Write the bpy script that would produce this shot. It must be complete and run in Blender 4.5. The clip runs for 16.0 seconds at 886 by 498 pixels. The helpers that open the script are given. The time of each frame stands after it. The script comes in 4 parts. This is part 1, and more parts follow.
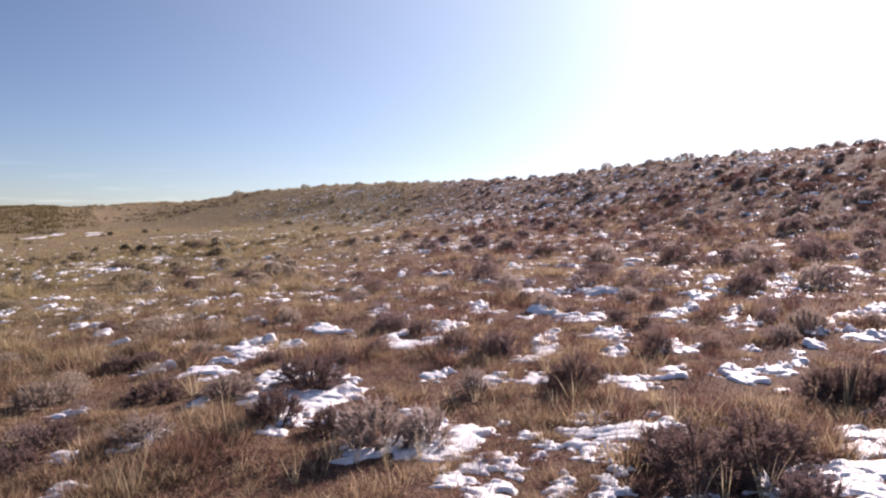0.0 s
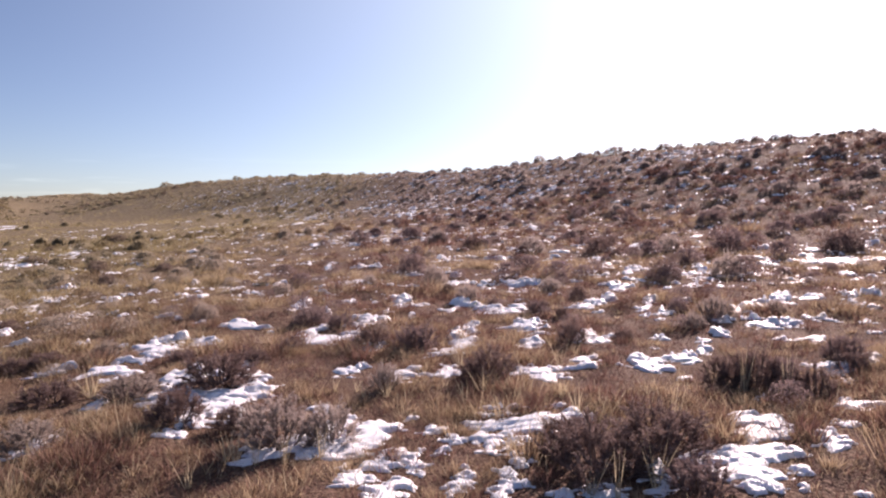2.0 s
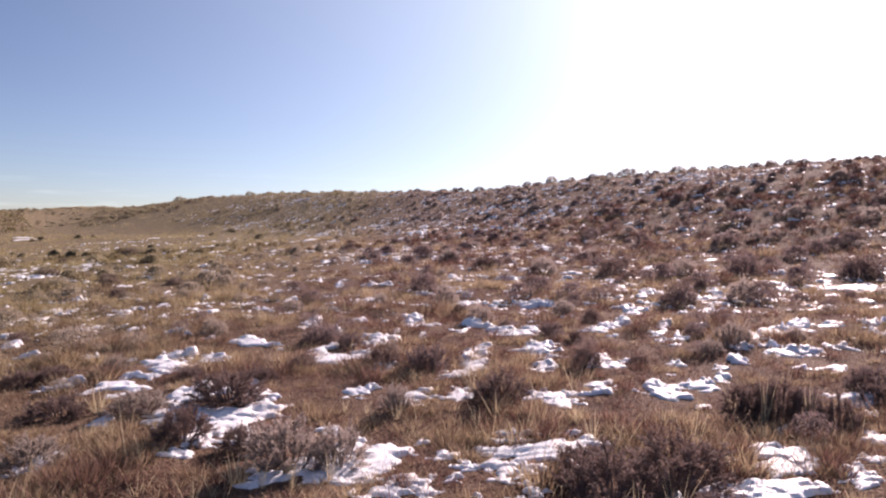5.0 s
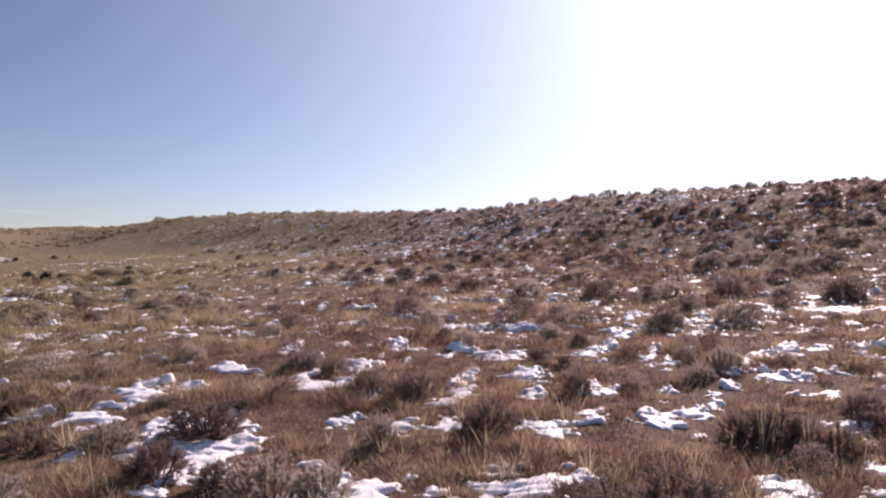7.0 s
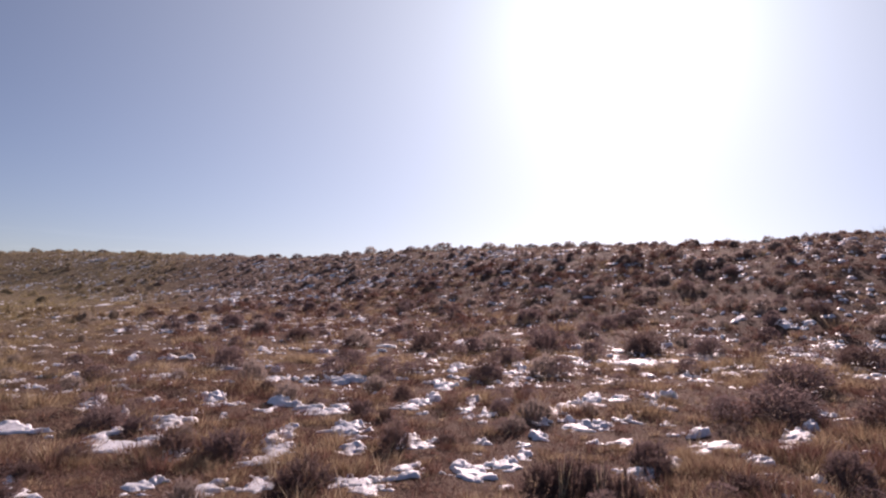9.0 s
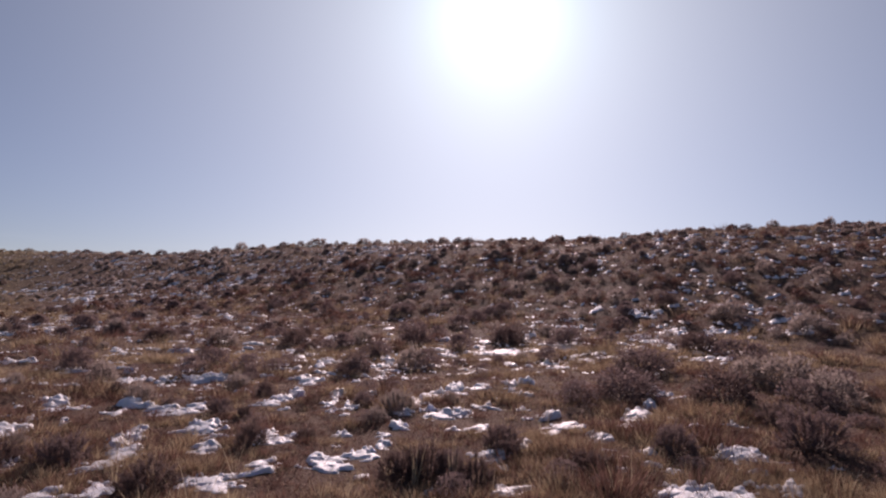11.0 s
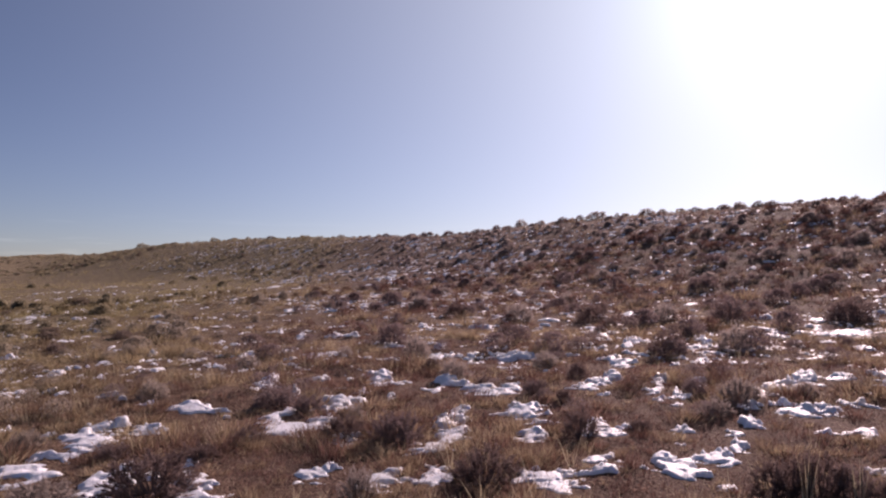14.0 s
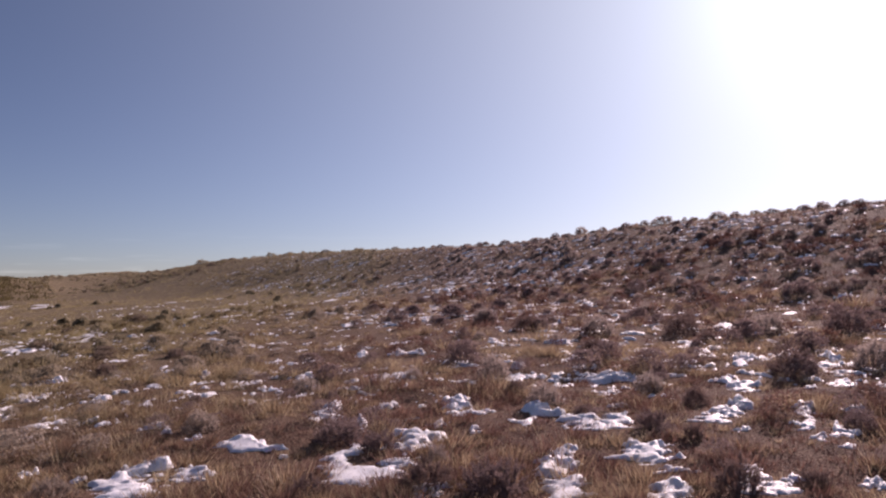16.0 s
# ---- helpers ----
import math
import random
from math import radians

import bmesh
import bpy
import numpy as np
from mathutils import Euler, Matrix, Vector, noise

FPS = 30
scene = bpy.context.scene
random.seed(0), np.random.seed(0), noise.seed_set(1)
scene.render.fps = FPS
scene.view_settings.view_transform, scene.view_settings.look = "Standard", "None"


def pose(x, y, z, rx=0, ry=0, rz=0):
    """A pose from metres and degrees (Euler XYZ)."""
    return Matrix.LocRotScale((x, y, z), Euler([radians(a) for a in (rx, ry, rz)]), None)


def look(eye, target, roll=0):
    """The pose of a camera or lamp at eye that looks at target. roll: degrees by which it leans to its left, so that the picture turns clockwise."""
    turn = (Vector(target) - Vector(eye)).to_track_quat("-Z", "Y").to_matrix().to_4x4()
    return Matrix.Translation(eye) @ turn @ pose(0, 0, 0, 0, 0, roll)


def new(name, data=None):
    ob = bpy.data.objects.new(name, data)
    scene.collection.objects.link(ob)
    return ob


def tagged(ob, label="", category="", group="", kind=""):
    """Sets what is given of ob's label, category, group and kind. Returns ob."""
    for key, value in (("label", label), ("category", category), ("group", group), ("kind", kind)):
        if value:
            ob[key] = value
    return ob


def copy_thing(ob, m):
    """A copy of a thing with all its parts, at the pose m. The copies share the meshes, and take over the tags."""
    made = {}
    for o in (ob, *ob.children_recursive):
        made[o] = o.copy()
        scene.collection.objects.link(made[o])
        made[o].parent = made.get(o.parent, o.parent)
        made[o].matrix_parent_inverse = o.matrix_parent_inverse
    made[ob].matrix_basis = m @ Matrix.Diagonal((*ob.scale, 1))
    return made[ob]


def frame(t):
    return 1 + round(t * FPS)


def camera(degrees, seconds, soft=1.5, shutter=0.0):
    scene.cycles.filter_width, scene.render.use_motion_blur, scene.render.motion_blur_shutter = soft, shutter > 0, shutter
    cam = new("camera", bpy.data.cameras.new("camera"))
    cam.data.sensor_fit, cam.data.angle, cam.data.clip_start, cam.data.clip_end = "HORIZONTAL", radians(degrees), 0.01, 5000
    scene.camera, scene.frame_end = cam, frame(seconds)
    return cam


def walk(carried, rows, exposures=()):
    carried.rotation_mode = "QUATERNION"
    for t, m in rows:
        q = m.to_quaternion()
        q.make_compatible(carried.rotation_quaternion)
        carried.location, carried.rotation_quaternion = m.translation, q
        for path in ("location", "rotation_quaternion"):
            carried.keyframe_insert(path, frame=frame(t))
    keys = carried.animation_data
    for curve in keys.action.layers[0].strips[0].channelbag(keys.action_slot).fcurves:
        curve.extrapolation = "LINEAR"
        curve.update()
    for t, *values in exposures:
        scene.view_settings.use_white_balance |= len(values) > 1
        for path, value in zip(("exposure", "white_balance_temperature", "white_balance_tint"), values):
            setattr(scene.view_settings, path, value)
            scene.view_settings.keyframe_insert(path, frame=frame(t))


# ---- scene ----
cam = camera(66.7, 16.0, soft=2.15)
PATH = [
    (0, (0.15, 0.046, 1.662), (0.107, 2.044, 1.584), 0.5),
    (0.5, (0.301, 0.065, 1.676), (0.413, 2.058, 1.547), 1.5),
    (1, (0.362, 0.107, 1.668), (0.533, 2.098, 1.593), 0.4),
    (1.5, (0.378, 0.122, 1.669), (0.533, 2.114, 1.587), 0.5),
    (2, (0.379, 0.118, 1.666), (0.52, 2.11, 1.567), 0.4),
    (2.5, (0.382, 0.115, 1.662), (0.545, 2.106, 1.568), 0.6),
    (3, (0.367, 0.117, 1.658), (0.501, 2.11, 1.556), 0.4),
    (3.5, (0.356, 0.119, 1.654), (0.455, 2.113, 1.551), 0.6),
    (4, (0.35, 0.125, 1.661), (0.436, 2.121, 1.572), 0.5),
    (4.2, (0.355, 0.131, 1.656), (0.439, 2.128, 1.58), 1.1),
    (6.3, (0.317, 0.366, 1.715), (0.447, 2.361, 1.718), 1.1),
    (6.5, (0.307, 0.377, 1.705), (0.434, 2.373, 1.719), 1.2),
    (7, (0.318, 0.378, 1.708), (0.479, 2.372, 1.725), 1.4),
    (7.5, (0.332, 0.383, 1.707), (0.53, 2.373, 1.708), 1.6),
    (8, (0.34, 0.364, 1.718), (0.609, 2.345, 1.752), 1.8),
    (8.5, (0.377, 0.339, 1.736), (0.787, 2.294, 1.84), 2.3),
    (9, (0.432, 0.305, 1.759), (1.055, 2.197, 1.937), 2.7),
    (9.2, (0.449, 0.284, 1.765), (1.144, 2.148, 1.971), 2.6),
    (11.3, (0.597, 0.189, 1.715), (1.553, 1.937, 1.894), 1.7),
    (11.5, (0.597, 0.189, 1.715), (1.473, 1.979, 1.88), 0.5),
    (12, (0.494, 0.151, 1.732), (1.065, 2.061, 1.896), -0.6),
    (12.5, (0.387, 0.373, 1.709), (0.658, 2.349, 1.849), -2.2),
    (13, (0.342, 0.582, 1.707), (0.551, 2.568, 1.817), -0.6),
    (13.5, (0.432, 0.809, 1.727), (0.67, 2.79, 1.864), 2.2),
    (14, (0.387, 1.095, 1.713), (0.586, 3.084, 1.803), 0.8),
    (14.5, (0.315, 1.415, 1.716), (0.585, 3.394, 1.819), 0.8),
    (15, (0.325, 1.777, 1.707), (0.454, 3.768, 1.847), 1.0),
    (15.5, (0.255, 2.091, 1.716), (0.294, 4.087, 1.839), 0.8),
    (16, (0.136, 2.363, 1.71), (0.181, 4.359, 1.832), -0.1),
]
EXPOSURES = [
    (0, 1.12, 6800, 34), (0.6, 1.14, 6900, 35), (2.5, 1.16, 6900, 37), (4.2, 1.16, 6900, 37), (7.0, 0.92, 6900, 40), (7.8, 0.9, 6900, 40), (8.5, 0.68, 6900, 40), (9, 0.48, 7000, 42),
    (11.5, 0.0, 6900, 42), (12.5, -0.07, 6900, 44), (13.0, 0.09, 6900, 44), (13.5, 0.27, 6900, 44), (14.0, 0.39, 6900, 44), (14.5, 0.43, 6900, 44), (16, 0.43, 6900, 44),
]
walk(cam, [(t, look(eye, target, roll)) for t, eye, target, roll in PATH], EXPOSURES)

# ---- light ----
SUN_AZ, SUN_EL = radians(33.0), radians(24.5)
SUN_DIR = Vector((math.sin(SUN_AZ) * math.cos(SUN_EL), math.cos(SUN_AZ) * math.cos(SUN_EL), math.sin(SUN_EL)))


def make_world():
    """Clear winter sky with the sun's bright aureole."""
    world = bpy.data.worlds.new("sky")
    scene.world = world
    world.use_nodes = True
    n, l = world.node_tree.nodes, world.node_tree.links
    n.clear()
    out = n.new("ShaderNodeOutputWorld")
    sky = n.new("ShaderNodeTexSky")
    sky.sky_type, sky.sun_disc = "NISHITA", False
    sky.sun_elevation, sky.sun_rotation = SUN_EL, SUN_AZ
    sky.altitude, sky.air_density, sky.dust_density, sky.ozone_density = 1800, 1.0, 1.4, 4.0
    base = n.new("ShaderNodeBackground")
    base.inputs["Strength"].default_value = 0.047
    air = n.new("ShaderNodeMix")
    air.data_type, air.blend_type, air.inputs[0].default_value = "RGBA", "MULTIPLY", 1.0
    air.inputs[7].default_value = (0.93, 1.02, 0.98, 1)
    l.new(sky.outputs[0], air.inputs[6])
    l.new(air.outputs[2], base.inputs["Color"])
    tc = n.new("ShaderNodeTexCoord")
    dot = n.new("ShaderNodeVectorMath")
    dot.operation = "DOT_PRODUCT"
    dot.inputs[1].default_value = SUN_DIR
    l.new(tc.outputs["Generated"], dot.inputs[0])
    pos = n.new("ShaderNodeMath")
    pos.operation, pos.inputs[1].default_value = "MAXIMUM", 0.0
    l.new(dot.outputs["Value"], pos.inputs[0])
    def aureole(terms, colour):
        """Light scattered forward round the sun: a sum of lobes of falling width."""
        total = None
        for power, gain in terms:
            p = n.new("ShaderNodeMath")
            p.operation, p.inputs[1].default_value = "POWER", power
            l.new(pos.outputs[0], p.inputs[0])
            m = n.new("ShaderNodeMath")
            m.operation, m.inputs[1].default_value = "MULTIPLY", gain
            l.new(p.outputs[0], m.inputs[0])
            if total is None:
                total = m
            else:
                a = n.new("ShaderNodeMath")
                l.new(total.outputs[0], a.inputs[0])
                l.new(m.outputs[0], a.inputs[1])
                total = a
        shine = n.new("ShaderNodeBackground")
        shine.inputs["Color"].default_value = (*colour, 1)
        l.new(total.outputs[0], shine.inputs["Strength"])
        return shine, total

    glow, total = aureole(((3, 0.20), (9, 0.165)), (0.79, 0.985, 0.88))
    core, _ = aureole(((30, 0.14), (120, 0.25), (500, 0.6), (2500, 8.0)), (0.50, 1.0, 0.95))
    stretch = n.new("ShaderNodeMapping")
    stretch.inputs["Scale"].default_value = (5, 5, 60)
    l.new(tc.outputs["Generated"], stretch.inputs["Vector"])
    wisp = n.new("ShaderNodeTexNoise")
    wisp.inputs["Scale"].default_value, wisp.inputs["Detail"].default_value = 1.6, 5
    l.new(stretch.outputs[0], wisp.inputs["Vector"])
    thin = n.new("ShaderNodeMapRange")
    thin.inputs["From Min"].default_value, thin.inputs["From Max"].default_value = 0.55, 0.75
    thin.inputs["To Max"].default_value = 0.09
    l.new(wisp.outputs[0], thin.inputs["Value"])
    split = n.new("ShaderNodeSeparateXYZ")
    l.new(tc.outputs["Generated"], split.inputs[0])
    low = n.new("ShaderNodeMapRange")
    low.inputs["From Min"].default_value, low.inputs["From Max"].default_value = 0.085, 0.03
    l.new(split.outputs["Z"], low.inputs["Value"])
    cloud = n.new("ShaderNodeMath")
    cloud.operation = "MULTIPLY"
    l.new(thin.outputs[0], cloud.inputs[0])
    l.new(low.outputs[0], cloud.inputs[1])
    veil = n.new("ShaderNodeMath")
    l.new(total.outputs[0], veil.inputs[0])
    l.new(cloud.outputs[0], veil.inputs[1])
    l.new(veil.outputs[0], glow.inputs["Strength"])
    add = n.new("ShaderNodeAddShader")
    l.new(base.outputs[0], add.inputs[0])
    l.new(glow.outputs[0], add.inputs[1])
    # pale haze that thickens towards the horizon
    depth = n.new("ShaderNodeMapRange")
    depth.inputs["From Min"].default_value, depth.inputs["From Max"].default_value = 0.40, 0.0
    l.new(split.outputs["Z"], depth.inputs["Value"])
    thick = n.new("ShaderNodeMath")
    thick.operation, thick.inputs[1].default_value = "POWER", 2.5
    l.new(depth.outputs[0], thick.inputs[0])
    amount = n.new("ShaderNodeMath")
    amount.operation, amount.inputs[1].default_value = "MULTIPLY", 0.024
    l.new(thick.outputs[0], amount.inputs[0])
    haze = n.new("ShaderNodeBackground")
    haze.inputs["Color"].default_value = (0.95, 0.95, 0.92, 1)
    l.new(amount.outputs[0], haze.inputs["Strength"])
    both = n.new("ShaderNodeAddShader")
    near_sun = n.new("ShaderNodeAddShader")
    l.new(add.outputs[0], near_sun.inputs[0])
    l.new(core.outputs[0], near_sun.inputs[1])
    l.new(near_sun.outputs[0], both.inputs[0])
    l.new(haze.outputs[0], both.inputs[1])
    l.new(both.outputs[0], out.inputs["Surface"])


make_world()
lamp = bpy.data.lights.new("sun", "SUN")
lamp.energy, lamp.angle, lamp.color = 4.8, radians(0.6), (1.0, 0.93, 0.82)
sun = new("sun", lamp)
sun.matrix_world = look(SUN_DIR * 50, (0, 0, 0))

# ---- terrain ----
NX, NY = 0.873, 0.487
rng = np.random.default_rng(7)
LATTICE = rng.random((256, 256))


def vnoise(x, y):
    """Smooth value noise, 0 to 1, one cell a metre."""
    xi, yi = np.floor(x).astype(int), np.floor(y).astype(int)
    fx, fy = x - xi, y - yi
    fx, fy = fx * fx * (3 - 2 * fx), fy * fy * (3 - 2 * fy)
    a, b = LATTICE[xi % 256, yi % 256], LATTICE[(xi + 1) % 256, yi % 256]
    c, d = LATTICE[xi % 256, (yi + 1) % 256], LATTICE[(xi + 1) % 256, (yi + 1) % 256]
    return (a * (1 - fx) + b * fx) * (1 - fy) + (c * (1 - fx) + d * fx) * fy


def crag(x, y):
    """Value noise with creases along its cells, 0 to 1: angular where vnoise is round."""
    x, y = 0.8 * x + 0.6 * y, -0.6 * x + 0.8 * y
    xi, yi = np.floor(x).astype(int), np.floor(y).astype(int)
    fx, fy = x - xi, y - yi
    a, b = LATTICE[xi % 256, yi % 256], LATTICE[(xi + 1) % 256, yi % 256]
    c, d = LATTICE[xi % 256, (yi + 1) % 256], LATTICE[(xi + 1) % 256, (yi + 1) % 256]
    return np.where(fx + fy < 1, a + (b - a) * fx + (c - a) * fy, d + (c - d) * (1 - fx) + (b - d) * (1 - fy))


def step(a, b, v):
    u = np.clip((v - a) / (b - a), 0, 1)
    return u * u * (3 - 2 * u)


def soft(v, k):
    """Ramp that is 0 below 0 and rises by 1 a metre above it, rounded over k metres."""
    return k * np.logaddexp(0, v / k)


# swells of the crest along the ridge
CREST_V = (0, 6, 9, 12, 15, 18, 22, 25, 28, 31, 34, 38, 42, 45, 50, 55, 59, 67, 80, 93, 103, 121, 143, 166, 207, 250)
CREST_DZ = (0.12, 0.07, -0.28, -0.36, -0.34, -0.19, 0.0, 0.03, -0.02, -0.12, -0.25, -0.37, -0.48, -0.5, -0.3, -0.29, -0.26, -0.1, -0.05, -0.1, 0.14, 0.55, 0.49, 0.2, -0.4, -0.8)

# the further hill beyond the end of the ridge, by bearing
HILL_AZ = (-32, -30, -29.2, -28.4, -27.5, -26.5, -25.6, -24.5, -23.6, -22.5, -21)
HILL_DZ = (0.0, 0.5, 1.4, 2.8, 3.4, 3.7, 3.0, 1.9, 1.5, 0.5, 0.0)


def height(x, y):
    """The ground: a gentle shelf that steepens to a long straight ridge."""
    x, y = np.asarray(x, float), np.asarray(y, float)
    s, v = NX * x + NY * y, -NY * x + NX * y
    crest = 6.05 + 1.25 * step(42, 112, v)
    foot = 18.5 - 10 * step(45, 110, v)
    rise = (soft(s - foot, 1.6) - soft(s - 33.0, 1.2)) / (33.0 - foot)
    rise_low = np.clip(rise, 0, 1)
    back = soft(s - 34.0, 2.0) * 0.10
    z = 0.066 * np.clip(s, -60, 34) + rise * (crest - 2.2) - back
    z = z + 0.013 * soft(v - 130, 15) + rise_low * np.interp(v, CREST_V, CREST_DZ)
    far = np.hypot(x, y)
    z = z + 4.6 * np.exp(-((np.degrees(np.arctan2(x, y)) + 37) / 8.5) ** 6) * step(120, 190, far)
    z = z + np.interp(np.degrees(np.arctan2(x, y)), HILL_AZ, HILL_DZ) * step(165, 225, far)
    z = z + (vnoise(x / 9 + 40, y / 9 + 40) - 0.5) * 0.5 * step(15, 40, far)
    z = z + (vnoise(x / 1.7 + 9, y / 1.7 + 3) - 0.5) * 0.12 + (vnoise(x / 0.45, y / 0.45) - 0.5) * 0.05
    return z


def graded(lo, hi, fine, reach):
    """Coordinates with even steps from lo to hi that widen outward to reach."""
    out = list(np.arange(lo, hi + fine / 2, fine))
    d, a = fine, out[-1]
    while a < reach:
        d *= 1.07
        a += d
        out.append(a)
    d, a = fine, out[0]
    while a > -reach:
        d *= 1.07
        a -= d
        out.insert(0, a)
    return np.array(out)


def mesh_from(name, verts, faces, mat, smooth=False):
    """A mesh from arrays of corners and of triangles or quads."""
    me = bpy.data.meshes.new(name)
    verts, faces = np.asarray(verts, np.float32), np.asarray(faces, np.int32)
    n, k = faces.shape
    me.vertices.add(len(verts))
    me.vertices.foreach_set("co", verts.ravel())
    me.loops.add(n * k)
    me.loops.foreach_set("vertex_index", faces.ravel())
    me.polygons.add(n)
    me.polygons.foreach_set("loop_start", np.arange(0, n * k, k, dtype=np.int32))
    me.polygons.foreach_set("use_smooth", np.full(n, smooth))
    me.update(calc_edges=True)
    if mat:
        me.materials.append(mat)
    return me


def grid_faces(nx, ny):
    i = np.arange(nx - 1)[:, None] * ny + np.arange(ny - 1)[None, :]
    return np.stack([i, i + ny, i + ny + 1, i + 1], -1).reshape(-1, 4)


# ---- materials ----
def shader(name):
    mat = bpy.data.materials.new(name)
    mat.use_nodes = True
    t = mat.node_tree
    return mat, t.nodes, t.links, t.nodes["Principled BSDF"]


def ramp(nodes, stops):
    r = nodes.new("ShaderNodeValToRGB")
    e = r.color_ramp.elements
    while len(e) < len(stops):
        e.new(0.5)
    for el, (p, c) in zip(e, stops):
        el.position, el.color = p, (*c, 1)
    return r


def tex_noise(n, l, scale, detail=4.0):
    g = n.new("ShaderNodeNewGeometry")
    t = n.new("ShaderNodeTexNoise")
    t.inputs["Scale"].default_value, t.inputs["Detail"].default_value = scale, detail
    l.new(g.outputs["Position"], t.inputs["Vector"])
    return t


def valley(n, l):
    """0 on the near slope, 1 down in the valley and on the far hill."""
    g = n.new("ShaderNodeNewGeometry")
    d = n.new("ShaderNodeVectorMath")
    d.operation = "DOT_PRODUCT"
    d.inputs[1].default_value = (-NY - 1.6 * NX, NX - 1.6 * NY, 0)
    l.new(g.outputs["Position"], d.inputs[0])
    m = n.new("ShaderNodeMapRange")
    m.inputs["From Min"].default_value, m.inputs["From Max"].default_value = 1.5, 19
    l.new(d.outputs["Value"], m.inputs["Value"])
    return m


def soil_material():
    mat, n, l, b = shader("soil_and_litter")
    a, c = tex_noise(n, l, 2.2, 6), tex_noise(n, l, 38, 10)
    r1 = ramp(n, [(0.35, (0.069, 0.033, 0.028)), (0.5, (0.118, 0.063, 0.048)), (0.65, (0.185, 0.112, 0.079))])
    r2 = ramp(n, [(0.38, (0.055, 0.03, 0.023)), (0.5, (0.14, 0.085, 0.06)), (0.62, (0.28, 0.2, 0.135))])
    l.new(a.outputs[0], r1.inputs[0])
    l.new(c.outputs[0], r2.inputs[0])
    mix = n.new("ShaderNodeMix")
    mix.data_type = "RGBA"
    mix.inputs[0].default_value = 0.5
    l.new(r1.outputs[0], mix.inputs[6])
    l.new(r2.outputs[0], mix.inputs[7])
    thatch = ramp(n, [(0.36, (0.08, 0.056, 0.036)), (0.5, (0.165, 0.125, 0.075)), (0.64, (0.30, 0.24, 0.15))])
    l.new(c.outputs[0], thatch.inputs[0])
    cover = n.new("ShaderNodeMix")
    cover.data_type = "RGBA"
    l.new(valley(n, l).outputs[0], cover.inputs[0])
    l.new(mix.outputs[2], cover.inputs[6])
    l.new(thatch.outputs[0], cover.inputs[7])
    l.new(cover.outputs[2], b.inputs["Base Color"])
    b.inputs["Roughness"].default_value = 0.95
    b.inputs["Specular IOR Level"].default_value = 0.1
    bump = n.new("ShaderNodeBump")
    bump.inputs["Strength"].default_value, bump.inputs["Distance"].default_value = 1.0, 0.05
    l.new(c.outputs[0], bump.inputs["Height"])
    l.new(bump.outputs[0], b.inputs["Normal"])
    return mat


SOIL = soil_material()

# ---- ground ----
gx, gy = graded(-7, 12, 0.16, 900), graded(3.0, 17, 0.16, 900)
X, Y = np.meshgrid(gx, gy, indexing="ij")
ground = new("ground", mesh_from("ground", np.stack([X, Y, height(X, Y)], -1).reshape(-1, 3), grid_faces(len(gx), len(gy)), SOIL, True))
tagged(ground, "brown hillside soil with dry grass litter rising to a ridge", "ground", kind="structure")

# ---- more materials ----
def leafy(name, stops, rough, glow, scale=3.0, spread=0.5, golden=None):
    """Dry leaves or blades: colour differs from piece to piece and drifts over the ground; light shines through."""
    mat, n, l, b = shader(name)
    g = n.new("ShaderNodeNewGeometry")
    t = tex_noise(n, l, scale, 3)
    mix = n.new("ShaderNodeMix")
    mix.inputs[0].default_value = spread
    l.new(g.outputs["Random Per Island"], mix.inputs[2])
    l.new(t.outputs[0], mix.inputs[3])
    r = ramp(n, stops)
    l.new(mix.outputs[0], r.inputs[0])
    col = r.outputs[0]
    if golden:
        r2 = ramp(n, golden)
        l.new(mix.outputs[0], r2.inputs[0])
        both = n.new("ShaderNodeMix")
        both.data_type = "RGBA"
        l.new(valley(n, l).outputs[0], both.inputs[0])
        l.new(col, both.inputs[6])
        l.new(r2.outputs[0], both.inputs[7])
        col = both.outputs[2]
    l.new(col, b.inputs["Base Color"])
    b.inputs["Roughness"].default_value = rough
    b.inputs["Specular IOR Level"].default_value = 0.25
    tr = n.new("ShaderNodeBsdfTranslucent")
    l.new(col, tr.inputs["Color"])
    m = n.new("ShaderNodeMixShader")
    m.inputs[0].default_value = glow
    l.new(b.outputs[0], m.inputs[1])
    l.new(tr.outputs[0], m.inputs[2])
    l.new(m.outputs[0], n["Material Output"].inputs["Surface"])
    return mat


def bark_material():
    mat, n, l, b = shader("sage_bark")
    t = tex_noise(n, l, 60, 5)
    r = ramp(n, [(0.3, (0.11, 0.074, 0.066)), (0.7, (0.27, 0.198, 0.168))])
    l.new(t.outputs[0], r.inputs[0])
    l.new(r.outputs[0], b.inputs["Base Color"])
    b.inputs["Roughness"].default_value = 0.9
    return mat


